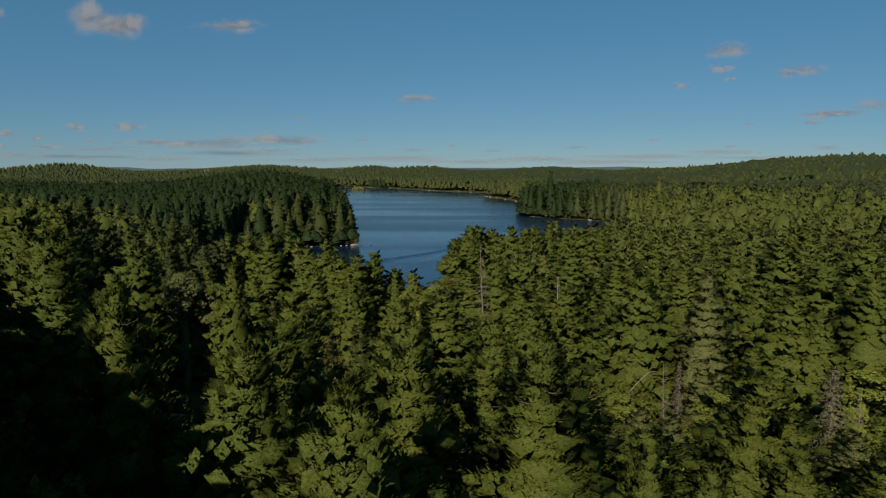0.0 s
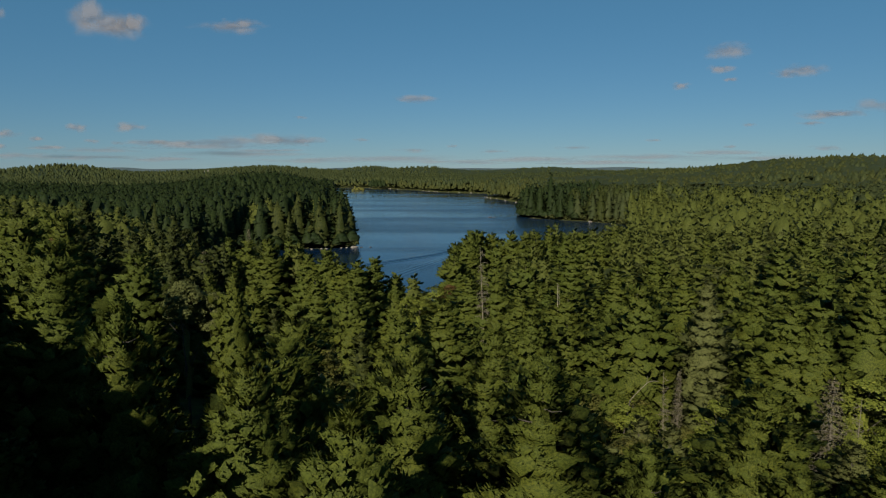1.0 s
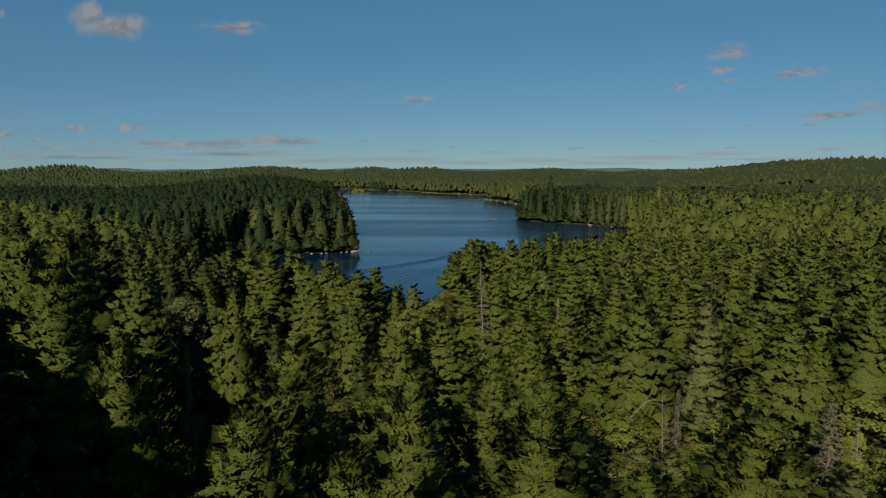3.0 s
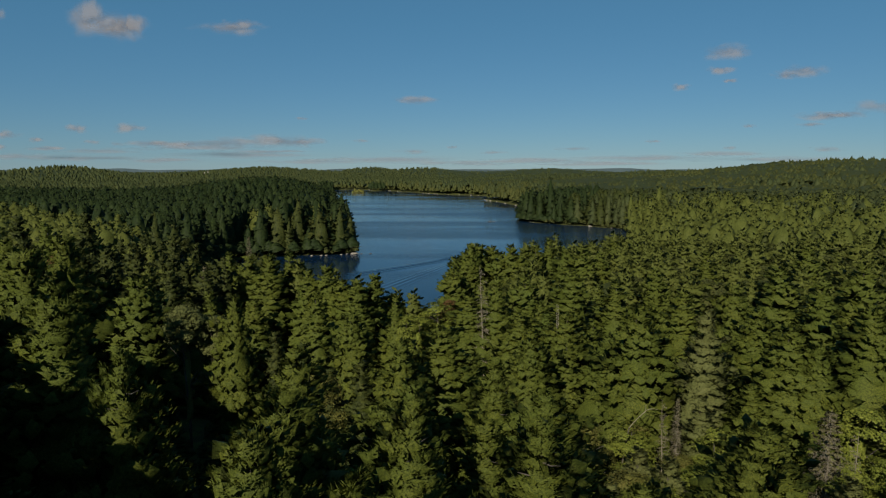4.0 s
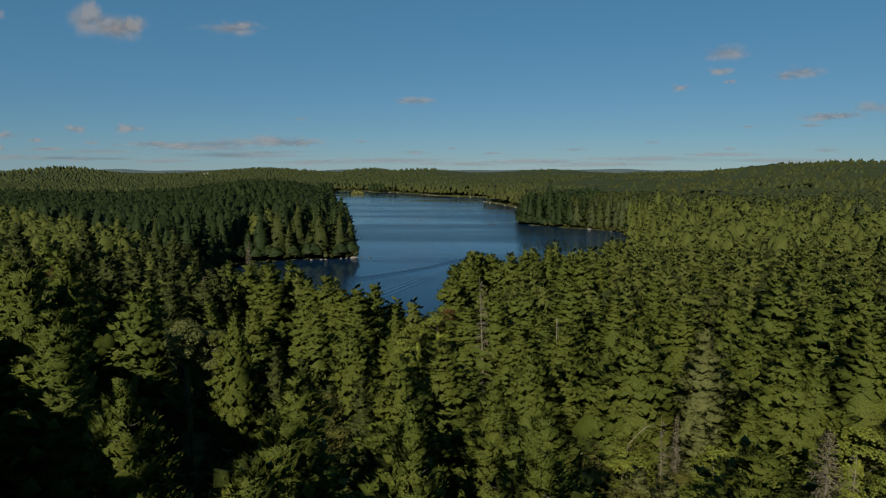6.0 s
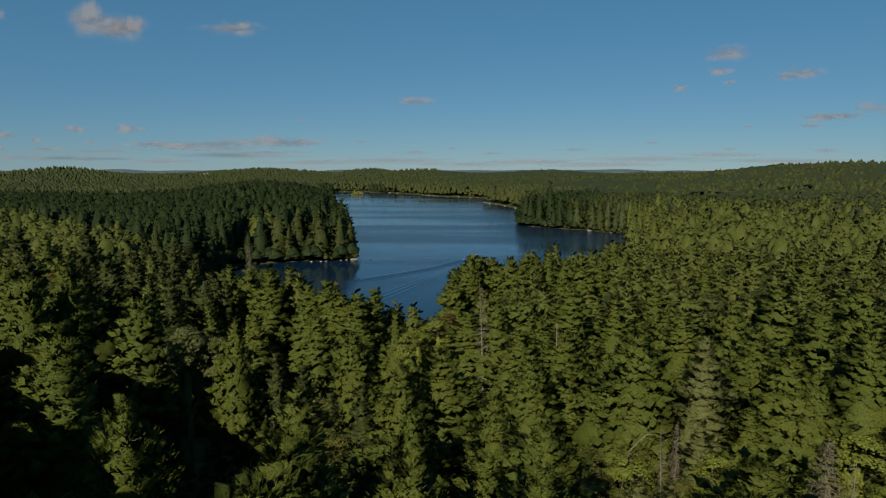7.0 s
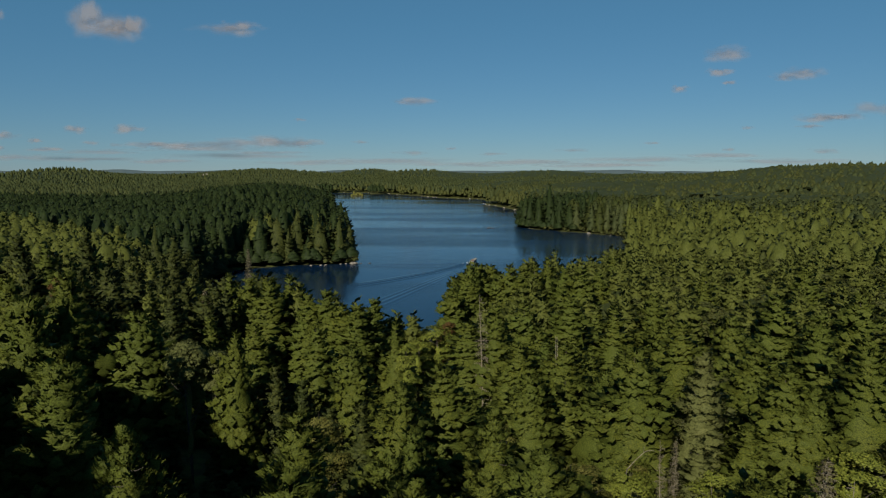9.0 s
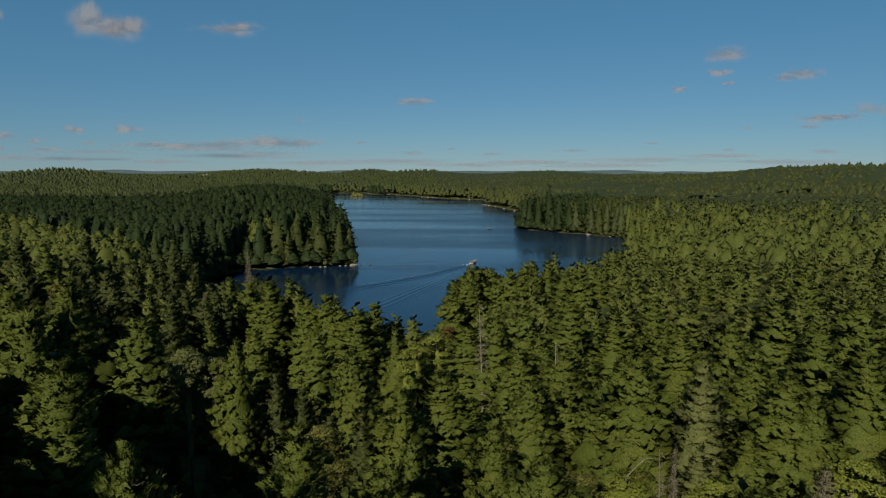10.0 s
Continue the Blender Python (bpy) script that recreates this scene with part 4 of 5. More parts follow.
def pine_template(seed, level, radius=3.9, base=0.26):
    rg = np.random.RandomState(seed)
    tip = 0.58 + 0.07 * (seed % 4)
    if level == 1:
        return conifer_crown(rg, REF, radius, base, 13, 6, tip, 2, False, 9, 0.66, 0.9, 1.5, 1.0, 0.52, fill=0.80, inside=True)
    if level == 2:
        return merge(conifer_crown(rg, REF, radius, base, 5 if base > 0.3 else 8, 5, tip, 1, False, 8, 0.75, 0.9, 1.9, 0.8, 0, fill=0.65), crown_dome(rg, REF * 0.97, radius * (0.90 if base > 0.3 else 0.6), base, 4, 7, tip, 0.18))
    if level == 3:
        return merge(conifer_crown(rg, REF, radius, 0.50, 1, 5, tip, 1, False, 3, 1.2, 1.2, 4.0, 0.8, 0), crown_dome(rg, REF * 0.98, radius * 0.88, 0.45, 3, 6, tip * 0.9, 0.18))
    return crown_dome(rg, REF, radius * 0.95, 0.40, 2, 5, 0.5, 0.25)


def leaf_template(seed, level, radius=3.8):
    rg = np.random.RandomState(seed)
    if level == 1:
        return leaf_crown(rg, REF, radius, 0.3, 18, 30, 0.55, 2)
    if level == 2:
        return merge(leaf_crown(rg, REF, radius * 1.1, 0.35, 10, 6, 1.1, 2), crown_dome(rg, REF * 0.92, radius * 0.65, 0.3, 4, 6, 0.42, 0.22))
    if level == 3:
        return crown_dome(rg, REF * 0.97, radius * 1.05, 0.45, 3, 6, 0.42, 0.24)
    return crown_dome(rg, REF * 0.95, radius * 1.05, 0.4, 2, 5, 0.42, 0.24)


def forest(name, templates, x, y, tips, r, mat, label, wide=(0.8, 1.1), trunks=False):
    """A stand of trees past counting, joined into one mesh."""
    if not len(x):
        return
    g = ground_height(x, y) - 0.2
    h = np.maximum(tips - g, 2.2) / REF
    which = r.randint(len(templates), size=len(x))
    a, w = r.uniform(0, 6.28, len(x)), r.uniform(*wide, len(x)) * h ** 0.5
    out = []
    for q, t in enumerate(templates):
        s = np.nonzero(which == q)[0]
        p, nv, fq = t[0][None], t[2][None], t[1]
        ca, sa = (np.cos(a[s]) * w[s])[:, None], (np.sin(a[s]) * w[s])[:, None]
        px = p[..., 0] * ca - p[..., 1] * sa + x[s][:, None]
        py = p[..., 0] * sa + p[..., 1] * ca + y[s][:, None]
        pz = p[..., 2] * h[s][:, None] + g[s][:, None]
        cn, sn = np.cos(a[s])[:, None], np.sin(a[s])[:, None]
        nn = np.stack([nv[..., 0] * cn - nv[..., 1] * sn, nv[..., 0] * sn + nv[..., 1] * cn, nv[..., 2] + 0 * cn], -1)
        count = p.shape[1]
        out.append((np.stack([px, py, pz], -1).reshape(-1, 3), (fq[None] + (np.arange(len(s)) * count)[:, None, None]).reshape(-1, 3), nn.reshape(-1, 3)))
    vs, fs, ns = merge(*out)
    ob = mesh_object(name, vs, fs, mat, False, ns)
    tagged(ob, label, "forest", kind="stuff")
    if trunks:
        tv, tf = trunk_mesh(np.random.RandomState(1), REF * 0.9, 0.28, 0.05, 4, 1, 0)
        n = len(tv)
        V = (tv[None] * np.stack([w * 0 + 1, w * 0 + 1, h], -1)[:, None, :] + np.stack([x, y, g], -1)[:, None, :]).reshape(-1, 3)
        Fq = (tf[None] + (np.arange(len(x)) * n)[:, None, None]).reshape(-1, 4)
        part("trunks", V, Fq, BARK, ob)
    return ob


def shaded_stand(x, y):
    """Where shade is put into the woods' colour: the west headland and the tip of the east one."""
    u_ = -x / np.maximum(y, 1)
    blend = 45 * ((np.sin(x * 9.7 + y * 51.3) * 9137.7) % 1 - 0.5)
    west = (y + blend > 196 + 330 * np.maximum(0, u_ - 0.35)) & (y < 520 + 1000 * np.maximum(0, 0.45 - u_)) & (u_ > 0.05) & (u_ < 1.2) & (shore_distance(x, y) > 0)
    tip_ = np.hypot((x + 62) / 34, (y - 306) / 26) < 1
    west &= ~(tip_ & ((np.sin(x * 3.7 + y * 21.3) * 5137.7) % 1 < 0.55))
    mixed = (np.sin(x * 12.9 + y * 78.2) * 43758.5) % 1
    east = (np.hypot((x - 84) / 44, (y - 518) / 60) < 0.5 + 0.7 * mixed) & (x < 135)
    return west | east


P5 = [pine_template(95 + i, 4, 6.6 + 0.5 * i) for i in range(3)]
P1, P2, P3, P4 = ([pine_template(60 + 10 * l + i, l, (5.2, 5.4, 4.8, 5.0)[l - 1] + 0.35 * i, 0.26 if l == 1 else 0.46) for i in range(4)] for l in (1, 2, 3, 4))
S2, S3 = ([pine_template(160 + 10 * l + i, l, 4.5 + 0.5 * i, 0.38) for i in range(3)] for l in (2, 3))
SHORE_PINES = [pine_template(190 + i, 2, 5.0 + 0.6 * i, 0.10) for i in range(3)]
L1, L2, L3, L4 = ([leaf_template(110 + 10 * l + i, l) for i in range(2)] for l in (1, 2, 3, 4))


def plant(name, x, y, tips, r, pines, leaves, share, label):
    k = wave(x, y, 30, 21) * 0.16 + r.random(len(x))
    broad = k > 1 - share * np.where(x > 70, 1.9, 1.0)
    hill = pines is P3 or pines is P4 or pines is P5
    # most left-bank pines get the weaker light there as a darker colour
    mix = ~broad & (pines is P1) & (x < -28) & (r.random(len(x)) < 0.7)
    forest(name, pines, x[mix], y[mix], tips[mix], r, SHADED_PINE, "left-bank pines darkened by colour for the weaker light")
    broad_ = broad | mix
    if pines is P2:                       # the hills' duller green, haze put into the colour, sets in little by little
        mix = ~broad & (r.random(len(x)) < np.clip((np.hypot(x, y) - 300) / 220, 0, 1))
        forest(name, pines, x[mix], y[mix], tips[mix], r, HILL_PINE, "woods on the hill slopes, green dulled for distance haze")
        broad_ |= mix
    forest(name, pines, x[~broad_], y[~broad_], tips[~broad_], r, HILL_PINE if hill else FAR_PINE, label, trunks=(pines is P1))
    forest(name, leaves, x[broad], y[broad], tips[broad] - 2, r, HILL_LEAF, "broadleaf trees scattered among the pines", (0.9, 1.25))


lx, ly, lt = x[left_over], y[left_over], top[left_over]
plant("forest", lx, ly, lt, r, P1, L1, 0.10, "green pine woods on the near side of the lake")

x, y, r = scatter(118, 215, 6.2, 52)
gap = ((x[:, None] - marks[:, 0]) ** 2 + (y[:, None] - marks[:, 1]) ** 2).min(1) ** 0.5
x, y = x[gap > 4], y[gap > 4]
plant("forest", x, y, canopy(x, y) - r.uniform(0, 3.6, len(x)), r, P1, L1, 0.07, "green pine woods round the near bay")

for r0, r1, step, pt, st, lf, share, seed in ((215, 520, 6.2, P2, S2, L2, 0.18, 53), (520, 1300, 8.8, P3, S3, L3, 0.45, 54), (1300, 2400, 16.0, P4, P4, L4, 0.3, 55), (2400, 4500, 30.0, P5, P5, L4, 0.3, 56)):
    x, y, r = scatter(r0, r1, step, seed, 22)
    tips = ground_height(x, y) + 19.5 + r.normal(0, 0.9, len(x)) + 1.8 * wave(x, y, 40, 9)
    dk = shaded_stand(x, y)
    edge = (shore_distance(x, y) < 16) & (y < 620)
    tips = np.where(edge, tips + r.normal(-1.0, 3.2, len(x)), tips)
    forest("dark_forest", SHORE_PINES, x[dk & edge], y[dk & edge], tips[dk & edge] + 2.5, r, SHADED_SPRUCE, "spruces at the water's edge, shade put into their colour", (0.85, 1.5))
    # shore pines on the shady side get that shade through a darker colour
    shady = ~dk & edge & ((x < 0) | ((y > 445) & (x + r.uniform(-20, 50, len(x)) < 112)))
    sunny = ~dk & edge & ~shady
    forest("forest", SHORE_PINES, x[shady], y[shady], tips[shady], r, SHADED_PINE, "green pines at the shady water's edge, darkened by colour", (0.85, 1.5))
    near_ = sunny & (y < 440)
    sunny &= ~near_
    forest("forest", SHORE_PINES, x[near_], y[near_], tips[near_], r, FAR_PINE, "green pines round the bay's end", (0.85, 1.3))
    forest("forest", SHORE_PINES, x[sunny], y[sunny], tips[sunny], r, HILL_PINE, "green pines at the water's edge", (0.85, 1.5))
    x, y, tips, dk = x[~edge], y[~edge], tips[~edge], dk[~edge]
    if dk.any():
        forest("dark_forest", st, x[dk], y[dk], tips[dk] + 3.5, r, SHADED_SPRUCE, "close-grown spruce woods on the headland, shade put into their colour")
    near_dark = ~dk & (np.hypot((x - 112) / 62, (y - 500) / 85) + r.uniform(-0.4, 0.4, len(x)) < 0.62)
    forest("forest", pt, x[near_dark], y[near_dark], tips[near_dark], r, SHADED_PINE, "green pines behind the small headland, darkened in place of shade")
    dk |= near_dark
    plant("forest", x[~dk], y[~dk], tips[~dk], r, pt, lf, share, "mixed green woods over the hills round the lake")

# the closed lower storey of the farther woods, under the single crowns
def lower_storey(y0, y1, step, lift, seed, mat, label):
    r_ = np.random.RandomState(seed)
    ys_ = np.arange(y0, y1 + step, step)
    xs_ = np.linspace(-1, 1, int(1.6 * (0.5 * (y0 + y1)) / step))
    gx, gy = xs_[None, :] * (0.80 * ys_[:, None] + 60), np.repeat(ys_[:, None], len(xs_), 1)
    gx, gy = gx + r_.uniform(-0.3, 0.3, gx.shape) * step, gy + r_.uniform(-0.3, 0.3, gx.shape) * step
    d_ = shore_distance(gx.ravel(), gy.ravel())
    z_ = ground_height(gx.ravel(), gy.ravel()) + (lift - np.where(gx.ravel() < -10, 4.5, 0) + r_.normal(0, 1.6, gx.size)) * np.clip((d_ - 3) / (22 if y0 < 500 else 9), 0.12, 1)
    n_ = len(xs_)
    i_ = np.arange(len(ys_) - 1)[:, None] * n_ + np.arange(n_ - 1)[None, :]
    f_ = np.stack([i_, i_ + 1, i_ + n_ + 1, i_ + n_], -1).reshape(-1, 4)
    v_ = np.column_stack([gx.ravel(), gy.ravel(), z_])
    f_ = f_[d_[f_].min(1) > 4]
    dark = shaded_stand(v_[f_, 0].mean(1), v_[f_, 1].mean(1))
    for pick_, m_, l_ in ((dark, SHADED_SPRUCE, "lower growth of the spruce woods, coloured dark for shade"), (~dark, mat, label)):
        if pick_.any():
            used, back = np.unique(f_[pick_], return_inverse=True)
            tagged(mesh_object("undergrowth", v_[used], back.reshape(-1, 4), m_, True), l_, "forest", kind="stuff")


# near undergrowth takes the darker hill green in place of the crowns' shade
lower_storey(128, 225, 6.0, 9.5, 70, HILL_PINE, "green lower growth under the pines")
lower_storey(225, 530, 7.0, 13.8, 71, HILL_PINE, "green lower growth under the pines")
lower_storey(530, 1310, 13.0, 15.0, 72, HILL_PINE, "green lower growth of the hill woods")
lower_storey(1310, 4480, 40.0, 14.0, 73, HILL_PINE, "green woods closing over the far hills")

# unseen belt of tall pines beside the clearing, added to cast shade on the left
for k_ in np.arange(-3.3, 4.8, 0.5):
    for q_ in range(3):
        x_, y_ = -36 + 4.2 * k_ - 2.3 * q_ + rng.uniform(-0.7, 0.7), 36 - 5.0 * k_ - 5.5 * q_ + rng.uniform(-0.7, 0.7)
        stand(PINE_BEHIND[rng.randint(2)], float(x_), float(y_), 33.6 + 2.0 * q_ + rng.uniform(-0.8, 0.9), 1.5, rng.uniform(0, 360))

# unseen woods beside and behind the camera, added for their shade, taller on the left
r = np.random.RandomState(57)
xs, ys = np.meshgrid(np.arange(-120, 120, 6.0), np.arange(-110, 90, 6.0))
x, y = xs.ravel() + r.uniform(-2.4, 2.4, xs.size), ys.ravel() + r.uniform(-2.4, 2.4, xs.size)
ok = ((np.abs(x) > 0.76 * np.maximum(y, 0) + 34) | (y < -31)) & ~((x > -24) & (x < 40) & (y > -75) & (y < 10))
x, y = x[ok], y[ok]
forest("forest", P3, x, y, np.where(x < -20, 35.0, ground_height(x, y) + 18) + r.normal(0, 1.5, len(x)), r, FAR_PINE, "green pine woods behind the clearing", trunks=True)

# scrub and overhanging boughs along the waterline
def along_shore(step, seed, y0, y1, inland):
    r_ = np.random.RandomState(seed)
    out = []
    for a_, b_ in zip(SHORE, np.roll(SHORE, -1, axis=0)):
        ln = np.hypot(*(b_ - a_))
        nrm = np.array([b_[1] - a_[1], a_[0] - b_[0]]) / ln
        for q in range(max(1, int(ln / step))):
            p_ = a_ + (b_ - a_) * (q + r_.random()) / max(1, int(ln / step))
            if y0 < p_[1] < y1:
                out.append(p_ + nrm * r_.uniform(*inland))
    return np.array(out), r_


pts, r = along_shore(2.1, 61, 100, 620, (-0.2, 2.6))
d = shore_distance(pts[:, 0], pts[:, 1])
pts = pts[(d > 0.0)]
x, y = pts[:, 0], pts[:, 1]
dk = shaded_stand(x, y)
hgt = ground_height(x, y) + r.uniform(1.6, 5.0, len(x))
forest("shrubs", L2, x[~dk], y[~dk], hgt[~dk], r, HILL_LEAF, "low leafy scrub along the waterline", (1.4, 2.2))
forest("shrubs", S2, x[dk], y[dk], hgt[dk] + 3, r, SHADED_SPRUCE, "low evergreen scrub along the waterline, coloured dark for shade", (1.3, 1.9))
pts, r = along_shore(2.6, 62, 560, 1400, (0.5, 14.0))
pts = pts[shore_distance(pts[:, 0], pts[:, 1]) > 0.2]
x, y = pts[:, 0], pts[:, 1]
forest("shrubs", L3, x, y, ground_height(x, y) + r.uniform(6, 15, len(x)), r, HILL_LEAF, "low leafy scrub along the far shore", (0.9, 1.5))

# ---------------------------------------------------------------- rocks
def rock_mesh(seed, flat=0.6):
    bm = bmesh.new()
    bmesh.ops.create_icosphere(bm, subdivisions=2, radius=1.0)
    off = Vector((seed * 3.1, seed * 1.7, seed))
    for v_ in bm.verts:
        n_ = noise.noise(v_.co * 0.9 + off) * 0.45 + noise.noise(v_.co * 2.3 + off) * 0.18
        v_.co *= 1 + n_
        v_.co.z *= flat
    me = bpy.data.meshes.new("rock")
    bm.to_mesh(me)
    bm.free()
    return me


ROCK_MESHES = [rock_mesh(q) for q in range(5)]
for me in ROCK_MESHES:
    me.materials.append(ROCK)
DARK_ROCK_MESHES = [rock_mesh(q, 0.45) for q in (7, 8)]
for me in DARK_ROCK_MESHES:
    me.materials.append(DARK_ROCK)


def rock(me, x, y, z, size, turn, label, name="rock"):
    ob = new(name, me)
    ob.matrix_world = pose(x, y, z, 0, 0, turn) @ Matrix.Diagonal((size * 1.25, size, size * 0.8, 1))
    return tagged(ob, label, "rock", "shore rocks")


pts, r = along_shore(2.2, 63, 280, 520, (-0.6, 0.6))
for p_ in pts:
    west, east = (-72 < p_[0] < -38 and p_[1] < 312), (p_[0] > 58 and p_[1] > 425)
    if (west and r.random() < 0.3) or (east and r.random() < 0.2):
        rock(ROCK_MESHES[r.randint(5)], float(p_[0]), float(p_[1]), 0.1, float(r.uniform(0.25, 0.6)), float(r.uniform(0, 360)), "pale weathered granite rock at the waterline")
rock(ROCK_MESHES[1], -43.0, 302.5, 0.3, 1.4, 20, "large pale granite boulder at the tip of the headland")
rock(ROCK_MESHES[2], 106.0, 455.5, 0.3, 1.7, 70, "large pale granite boulder on the shore")
for x_, y_, s_, t_ in ((-39.5, 304, 0.7, 10), (-35.2, 304.5, 0.8, 80)):
    rock(DARK_ROCK_MESHES[0], x_, y_, 0.02, s_, t_, "small dark wet rock awash off the headland")
rock(DARK_ROCK_MESHES[1], 37.0, 499.0, 0.1, 1.6, 5, "dark low rock islet out in the lake", "rock_islet")
rock(DARK_ROCK_MESHES[0], 40.3, 499.4, 0.05, 1.3, 60, "dark low rock islet out in the lake", "rock_islet")

pts, r = along_shore(3.2, 64, 520, 1400, (-0.8, 0.8))
rv, rf, n = [], [], 0
co = np.array([v_.co[:] for v_ in ROCK_MESHES[0].vertices])
fa = np.array([p_.vertices[:] for p_ in ROCK_MESHES[0].polygons])
for p_ in pts:
    if r.random() < 0.16:
        a, sz = r.uniform(0, 6.28), r.uniform(0.6, 1.5)
        q = co * sz
        rv.append(np.stack([q[:, 0] * math.cos(a) - q[:, 1] * math.sin(a) + p_[0], q[:, 0] * math.sin(a) + q[:, 1] * math.cos(a) + p_[1], q[:, 2] + 0.2], 1))
        rf.append(fa + n)
        n += len(co)
tagged(mesh_object("shore_rocks", np.concatenate(rv), np.concatenate(rf), ROCK), "pale granite rocks along the far shoreline", "rocks", kind="stuff")

# a wooded islet before the far shore, and a bare ledge on a far hill
ISLET = [(-157, 1175, 14, 12), (-133, 1285, 20, 14), (-243, 1318, 18, 14)]
for ix, iy, sx, sy in ISLET:
    ob = new("islet", rock_mesh(11, 0.5))
    ob.data.materials.append(GROUND)
    ob.matrix_world = pose(ix, iy, -0.3) @ Matrix.Diagonal((sx, sy, 3.4, 1))
    tagged(ob, "small wooded islet near the far shore", "islet", "wooded islets")
x = np.concatenate([ix + r.uniform(-0.8, 0.8, 34) * sx for ix, iy, sx, sy in ISLET[1:]])
y = np.concatenate([iy + r.uniform(-0.7, 0.7, 34) * sy for ix, iy, sx, sy in ISLET[1:]])
forest("dark_forest", S3, x, y, 17 + r.normal(0, 2.5, len(x)), r, SHADED_SPRUCE, "dark spruces on the wooded islets")
x, y = -157 + r.uniform(-10, 10, 16), 1175 + r.uniform(-7, 7, 16)
forest("shrubs", L3, x, y, 5 + r.normal(0, 1.5, len(x)), r, AUTUMN, "russet scrub on the small islet", (1.2, 1.8))
ob = new("rock_ledge", rock_mesh(14, 0.5))
ob.data.materials.append(ROCK)
ob.matrix_world = pose(-735, 1990, 30, 8, 0, 10) @ Matrix.Diagonal((26, 14, 14, 1))
tagged(ob, "bare pinkish granite ledge among far trees", "rock ledge")

# ---------------------------------------------------------------- motor boat and its wake
def boat():
    e = tagged(new("motor_boat"), "small pale open motor boat under way on the lake", "boat")
    hull = bmesh.new()
    rings = []
    for q in range(9):
        t = q / 8
        half = 1.12 * (1 - max(0, (t - 0.45) / 0.55) ** 2.2) + 0.02
        sheer, keel = 0.72 + 0.32 * t * t, -0.30 + 0.55 * max(0, t - 0.7) / 0.3
        yy = -2.9 + 5.8 * t
        rings.append([hull.verts.new(c) for c in ((-half, yy, sheer), (-half * 0.9, yy, 0.15 + 0.3 * t * t), (0, yy, keel), (half * 0.9, yy, 0.15 + 0.3 * t * t), (half, yy, sheer),
                                                   (half * 0.84, yy, sheer - 0.03), (half * 0.8, yy, 0.25), (-half * 0.8, yy, 0.25), (-half * 0.84, yy, sheer - 0.03))])
    for a_, b_ in zip(rings, rings[1:]):
        for q in range(9):
            hull.faces.new((a_[q], a_[(q + 1) % 9], b_[(q + 1) % 9], b_[q]))
    hull.faces.new(rings[0])
    hull.faces.new(rings[-1])
    bmesh.ops.recalc_face_normals(hull, faces=hull.faces)

    def box(cx, cy, cz, sx, sy, sz, slope=0.0):
        bm = bmesh.new()
        bmesh.ops.create_cube(bm, size=1.0)
        for v_ in bm.verts:
            if v_.co.z > 0:
                v_.co.y += slope
            v_.co = Vector((cx + v_.co.x * sx, cy + v_.co.y * sy, cz + v_.co.z * sz))
        bmesh.ops.bevel(bm, geom=bm.edges[:], offset=0.04, segments=2, affect="EDGES")
        return bm

    def add(name, bm, mat, parent, label=""):
        me = bpy.data.meshes.new(name)
        bm.to_mesh(me)
        bm.free()
        me.materials.append(mat)
        ob_ = new(name, me)
        ob_.parent = parent
        return tagged(ob_, label) if label else ob_

    add("hull", hull, HULL_WHITE, e)
    add("foredeck", box(0, 1.75, 0.86, 1.4, 1.5, 0.06), HULL_WHITE, e)
    con = add("console", box(0.45, 0.45, 0.75, 0.7, 0.5, 0.95, -0.15), HULL_WHITE, e)
    add("windscreen", box(0.45, 0.62, 1.35, 0.66, 0.04, 0.35, -2.0), BOAT_DARK, con, "dark tinted windscreen")
    for x_, y_ in ((0.45, -0.45), (-0.5, -0.45)):
        st = add("seat", box(x_, y_, 0.55, 0.55, 0.5, 0.5), BOAT_DARK, e)
        add("backrest", box(x_, y_ - 0.26, 0.98, 0.55, 0.1, 0.5), BOAT_DARK, st)
    add("stern_bench", box(0, -2.1, 0.55, 1.6, 0.55, 0.5), BOAT_RED, e, "faded red stern bench")
    eng = add("outboard_engine", box(0, -3.15, 0.85, 0.42, 0.55, 0.75, -0.1), BOAT_DARK, e)
    add("engine_leg", box(0, -3.2, 0.1, 0.16, 0.3, 1.0), ALU, eng)
    return e


craft = boat()
craft.matrix_world = pose(16.0, 313.0, 0.05, 3, 0, -28)

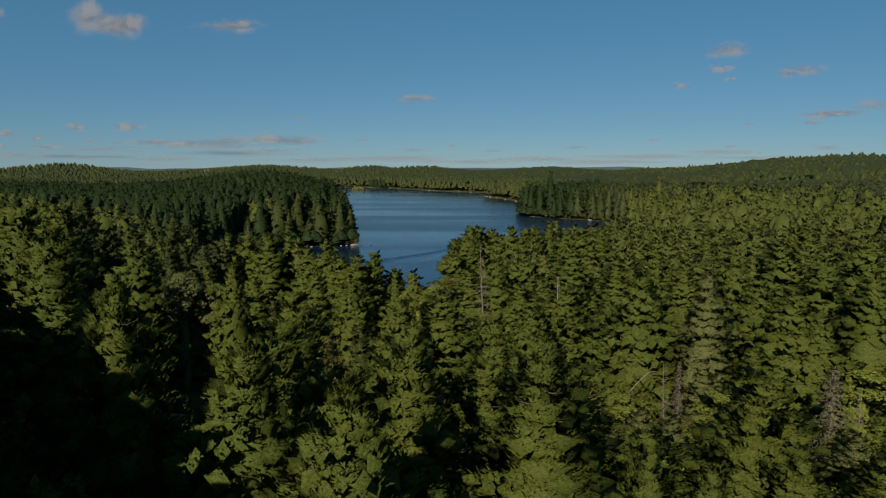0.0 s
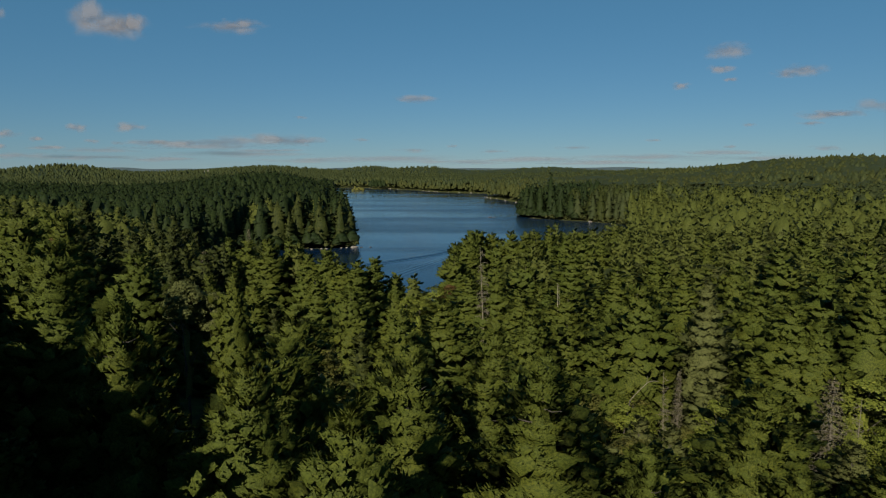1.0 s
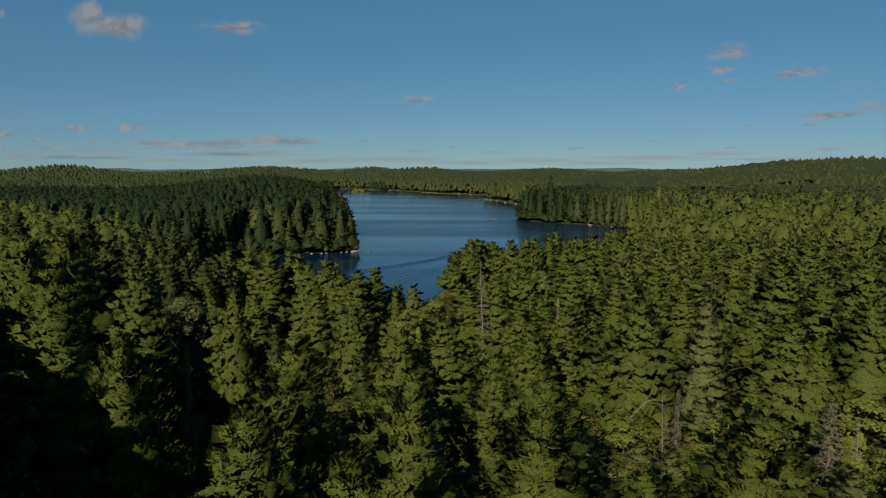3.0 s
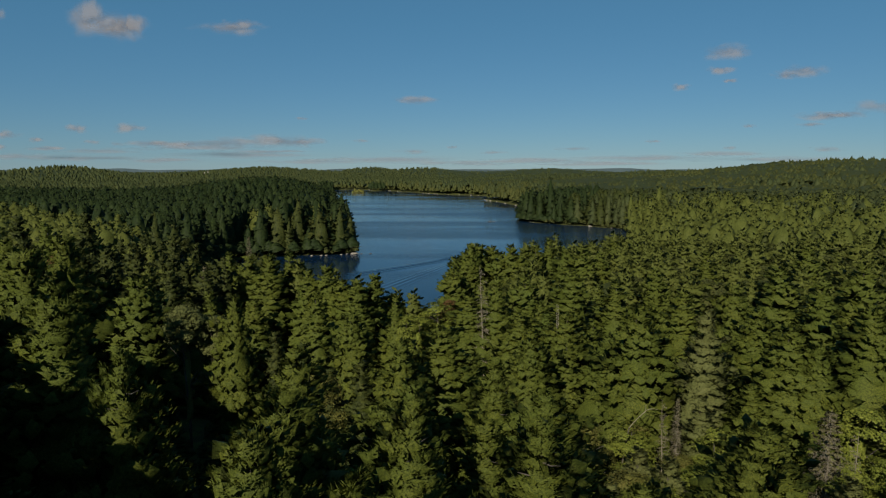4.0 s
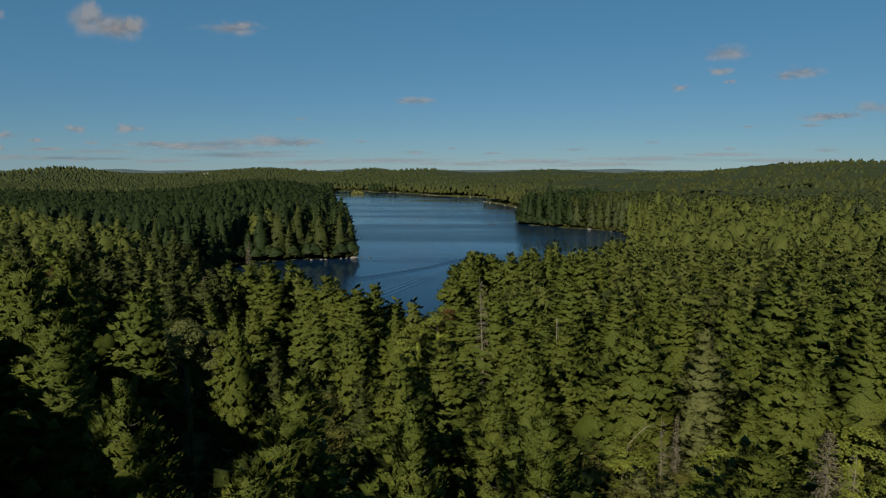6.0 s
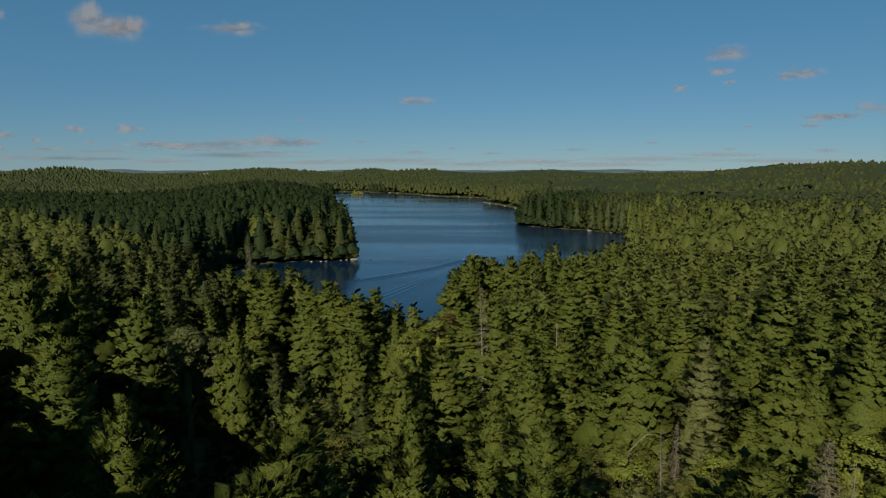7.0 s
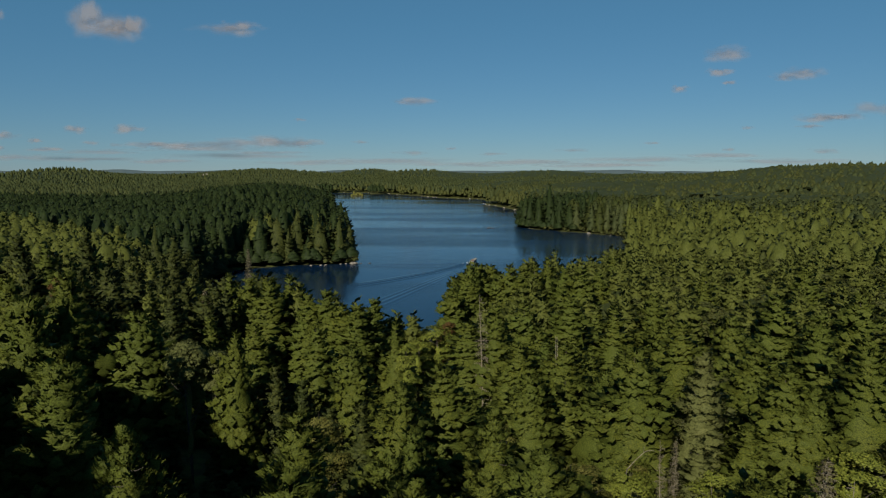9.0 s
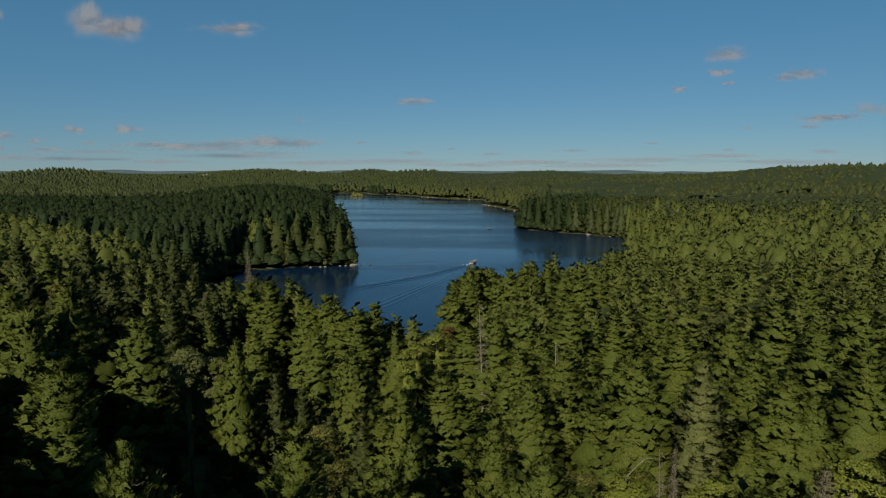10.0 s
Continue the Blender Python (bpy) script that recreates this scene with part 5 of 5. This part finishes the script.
def wake_arm(name, line, crests, gap, height, label):
    """Low parallel swells left by the boat along a smooth line on the water."""
    line = [Vector((*p_, 0)) for p_ in line]
    vs, fs = [], []
    n_ = 40
    seg = [(line[q + 1] - line[q]).length for q in range(len(line) - 1)]
    total = sum(seg)

    def at(d_):
        for q, l_ in enumerate(seg):
            if d_ <= l_ or q == len(seg) - 1:
                return line[q].lerp(line[q + 1], d_ / l_)
            d_ -= l_
    across = 8 * crests + 1
    for i_ in range(n_ + 1):
        p_, w_ = at(total * i_ / n_), (at(min(total, total * i_ / n_ + 2)) - at(max(0, total * i_ / n_ - 2))).normalized()
        side = Vector((-w_.y, w_.x, 0))
        grow = 0.35 + 0.9 * (i_ / n_) ** 0.6
        fade = min(1, i_ / 3) * min(1, (n_ - i_) / 6)
        for j_ in range(across):
            k_ = j_ / (across - 1) - 0.5
            env = math.cos(k_ * math.pi) ** 1.0
            zz = 0.012 + height * fade * env * (0.5 + 0.5 * math.cos(k_ * crests * 2 * math.pi))
            vs.append(p_ + side * k_ * crests * gap * grow + Vector((0, 0, zz)))
    for i_ in range(n_):
        for j_ in range(across - 1):
            o_ = i_ * across + j_
            fs.append((o_, o_ + 1, o_ + across + 1, o_ + across))
    ob_ = mesh_object(name, np.array([v_[:] for v_ in vs]), np.array(fs), WATER, True)
    return tagged(ob_, label, "wake", "wake of the boat")


wake_arm("wake", [(14.5, 309), (5, 291), (-4.4, 276), (-16, 262), (-27, 250), (-40, 237)], 3, 2.7, 0.20, "long low swells spreading behind the boat")
wake_arm("wake", [(9.0, 285), (5.2, 276), (-4.7, 251), (-12.5, 232), (-20, 213), (-27, 198)], 4, 2.5, 0.10, "long low swells spreading behind the boat")

# foam churned up behind the engine
rf_ = np.random.RandomState(81)
fv, ff = [], []
for q in range(46):
    d_, k_ = rf_.uniform(0, 1) ** 1.4, rf_.choice((-1, 1))
    c_ = np.array([14.6 - 5.0 * d_ + k_ * 1.9 * d_ * rf_.uniform(0.6, 1.2), 310.2 - 9.0 * d_, 0.06])
    a_ = np.arange(6) * 1.047 + rf_.uniform(0, 1)
    z_ = rf_.uniform(0.18, 0.5) * (1.1 - 0.7 * d_)
    fv.append(np.vstack([c_ + (0, 0, 0.16 * z_), np.column_stack([c_[0] + z_ * np.cos(a_) * rf_.uniform(0.6, 1.2, 6), c_[1] + 1.4 * z_ * np.sin(a_) * rf_.uniform(0.6, 1.2, 6), np.full(6, 0.03)])]))
    ff += [(7 * q, 7 * q + 1 + j, 7 * q + 1 + (j + 1) % 6) for j in range(6)]
tagged(mesh_object("foam", np.concatenate(fv), ff, FOAM, True), "white foam churned up behind the boat", "wake", kind="stuff")

# ---------------------------------------------------------------- clouds, far beyond the hills: middle x, z, half width, half height
CLOUDS = [
    (-2562, 1170, 190, 140), (-2450, 1098, 330, 125), (-2330, 1060, 240, 105), (-2240, 1090, 150, 80), (-1557, 1059, 302, 61), (-1454, 1090, 162, 50), (2060, 897, 237, 73), (2018, 767, 140, 39), (2088, 691, 86, 22), (2607, 759, 237, 61), (2487, 727, 140, 33), (-201, 550, 237, 39), (1718, 643, 97, 33), (2766, 437, 270, 44), (2909, 450, 237, 33), (2675, 377, 129, 22), (-2669, 344, 129, 44), (-2289, 348, 172, 44), (-2130, 238, 237, 33), (-1819, 230, 420, 42), (-1549, 242, 300, 52), (-1209, 258, 290, 60), (-1031, 246, 260, 48), (-3161, 299, 151, 39), (-2936, 263, 75, 28), (-3218, 209, 118, 28), (-2858, 201, 194, 22)]
WISPS = [
    (-1047, 425, 64, 16), (2254, 373, 75, 22), (1557, 258, 86, 16), (970, 205, 172, 22), (2837, 201, 151, 28), (-224, 185, 183, 22), (-2585, 250, 97, 22), (-2399, 238, 75, 22), (-2717, 135, 594, 30), (-1511, 156, 702, 34),
    (-596, 258, 97, 16), (-349, 123, 648, 34), (1521, 135, 702, 34), (2560, 123, 648, 34), (357, 176, 140, 16), (2098, 209, 86, 16), (66, 213, 54, 16), (-3132, 144, 324, 30), (3111, 502, 270, 67), (-3152, 1137, 75, 56),
    (-2012, 115, 486, 26), (690, 115, 594, 30), (-1700, 205, 760, 26), (-900, 110, 520, 26), (-2500, 185, 420, 24), (1200, 95, 640, 26), (2000, 165, 420, 24), (200, 95, 500, 24), (-1250, 178, 330, 20)]
for rows, label, mat in ((CLOUDS, "small fair-weather cloud tinged pink by low sun", CLOUD), (WISPS, "thin flat wisp of cloud low in the sky", WISP)):
    me = bpy.data.meshes.new("cloud")
    me.from_pydata([(-1.2, 0, -1.2), (1.2, 0, -1.2), (1.2, 0, 1.2), (-1.2, 0, 1.2)], [], [(0, 1, 2, 3)])
    me.materials.append(mat)
    for q, (cx, cz, hw, hh) in enumerate(rows):
        ob = new("cloud", me)
        ob.matrix_world = pose(cx, 4750 - 5 * q, cz) @ Matrix.Diagonal((hw, 1, hh, 1))
        tagged(ob, label, "cloud", "clouds in the sky", "structure")

# templates themselves are not part of the place
for t in TEMPLATES:
    for o in (*t.children_recursive, t):
        bpy.data.objects.remove(o)
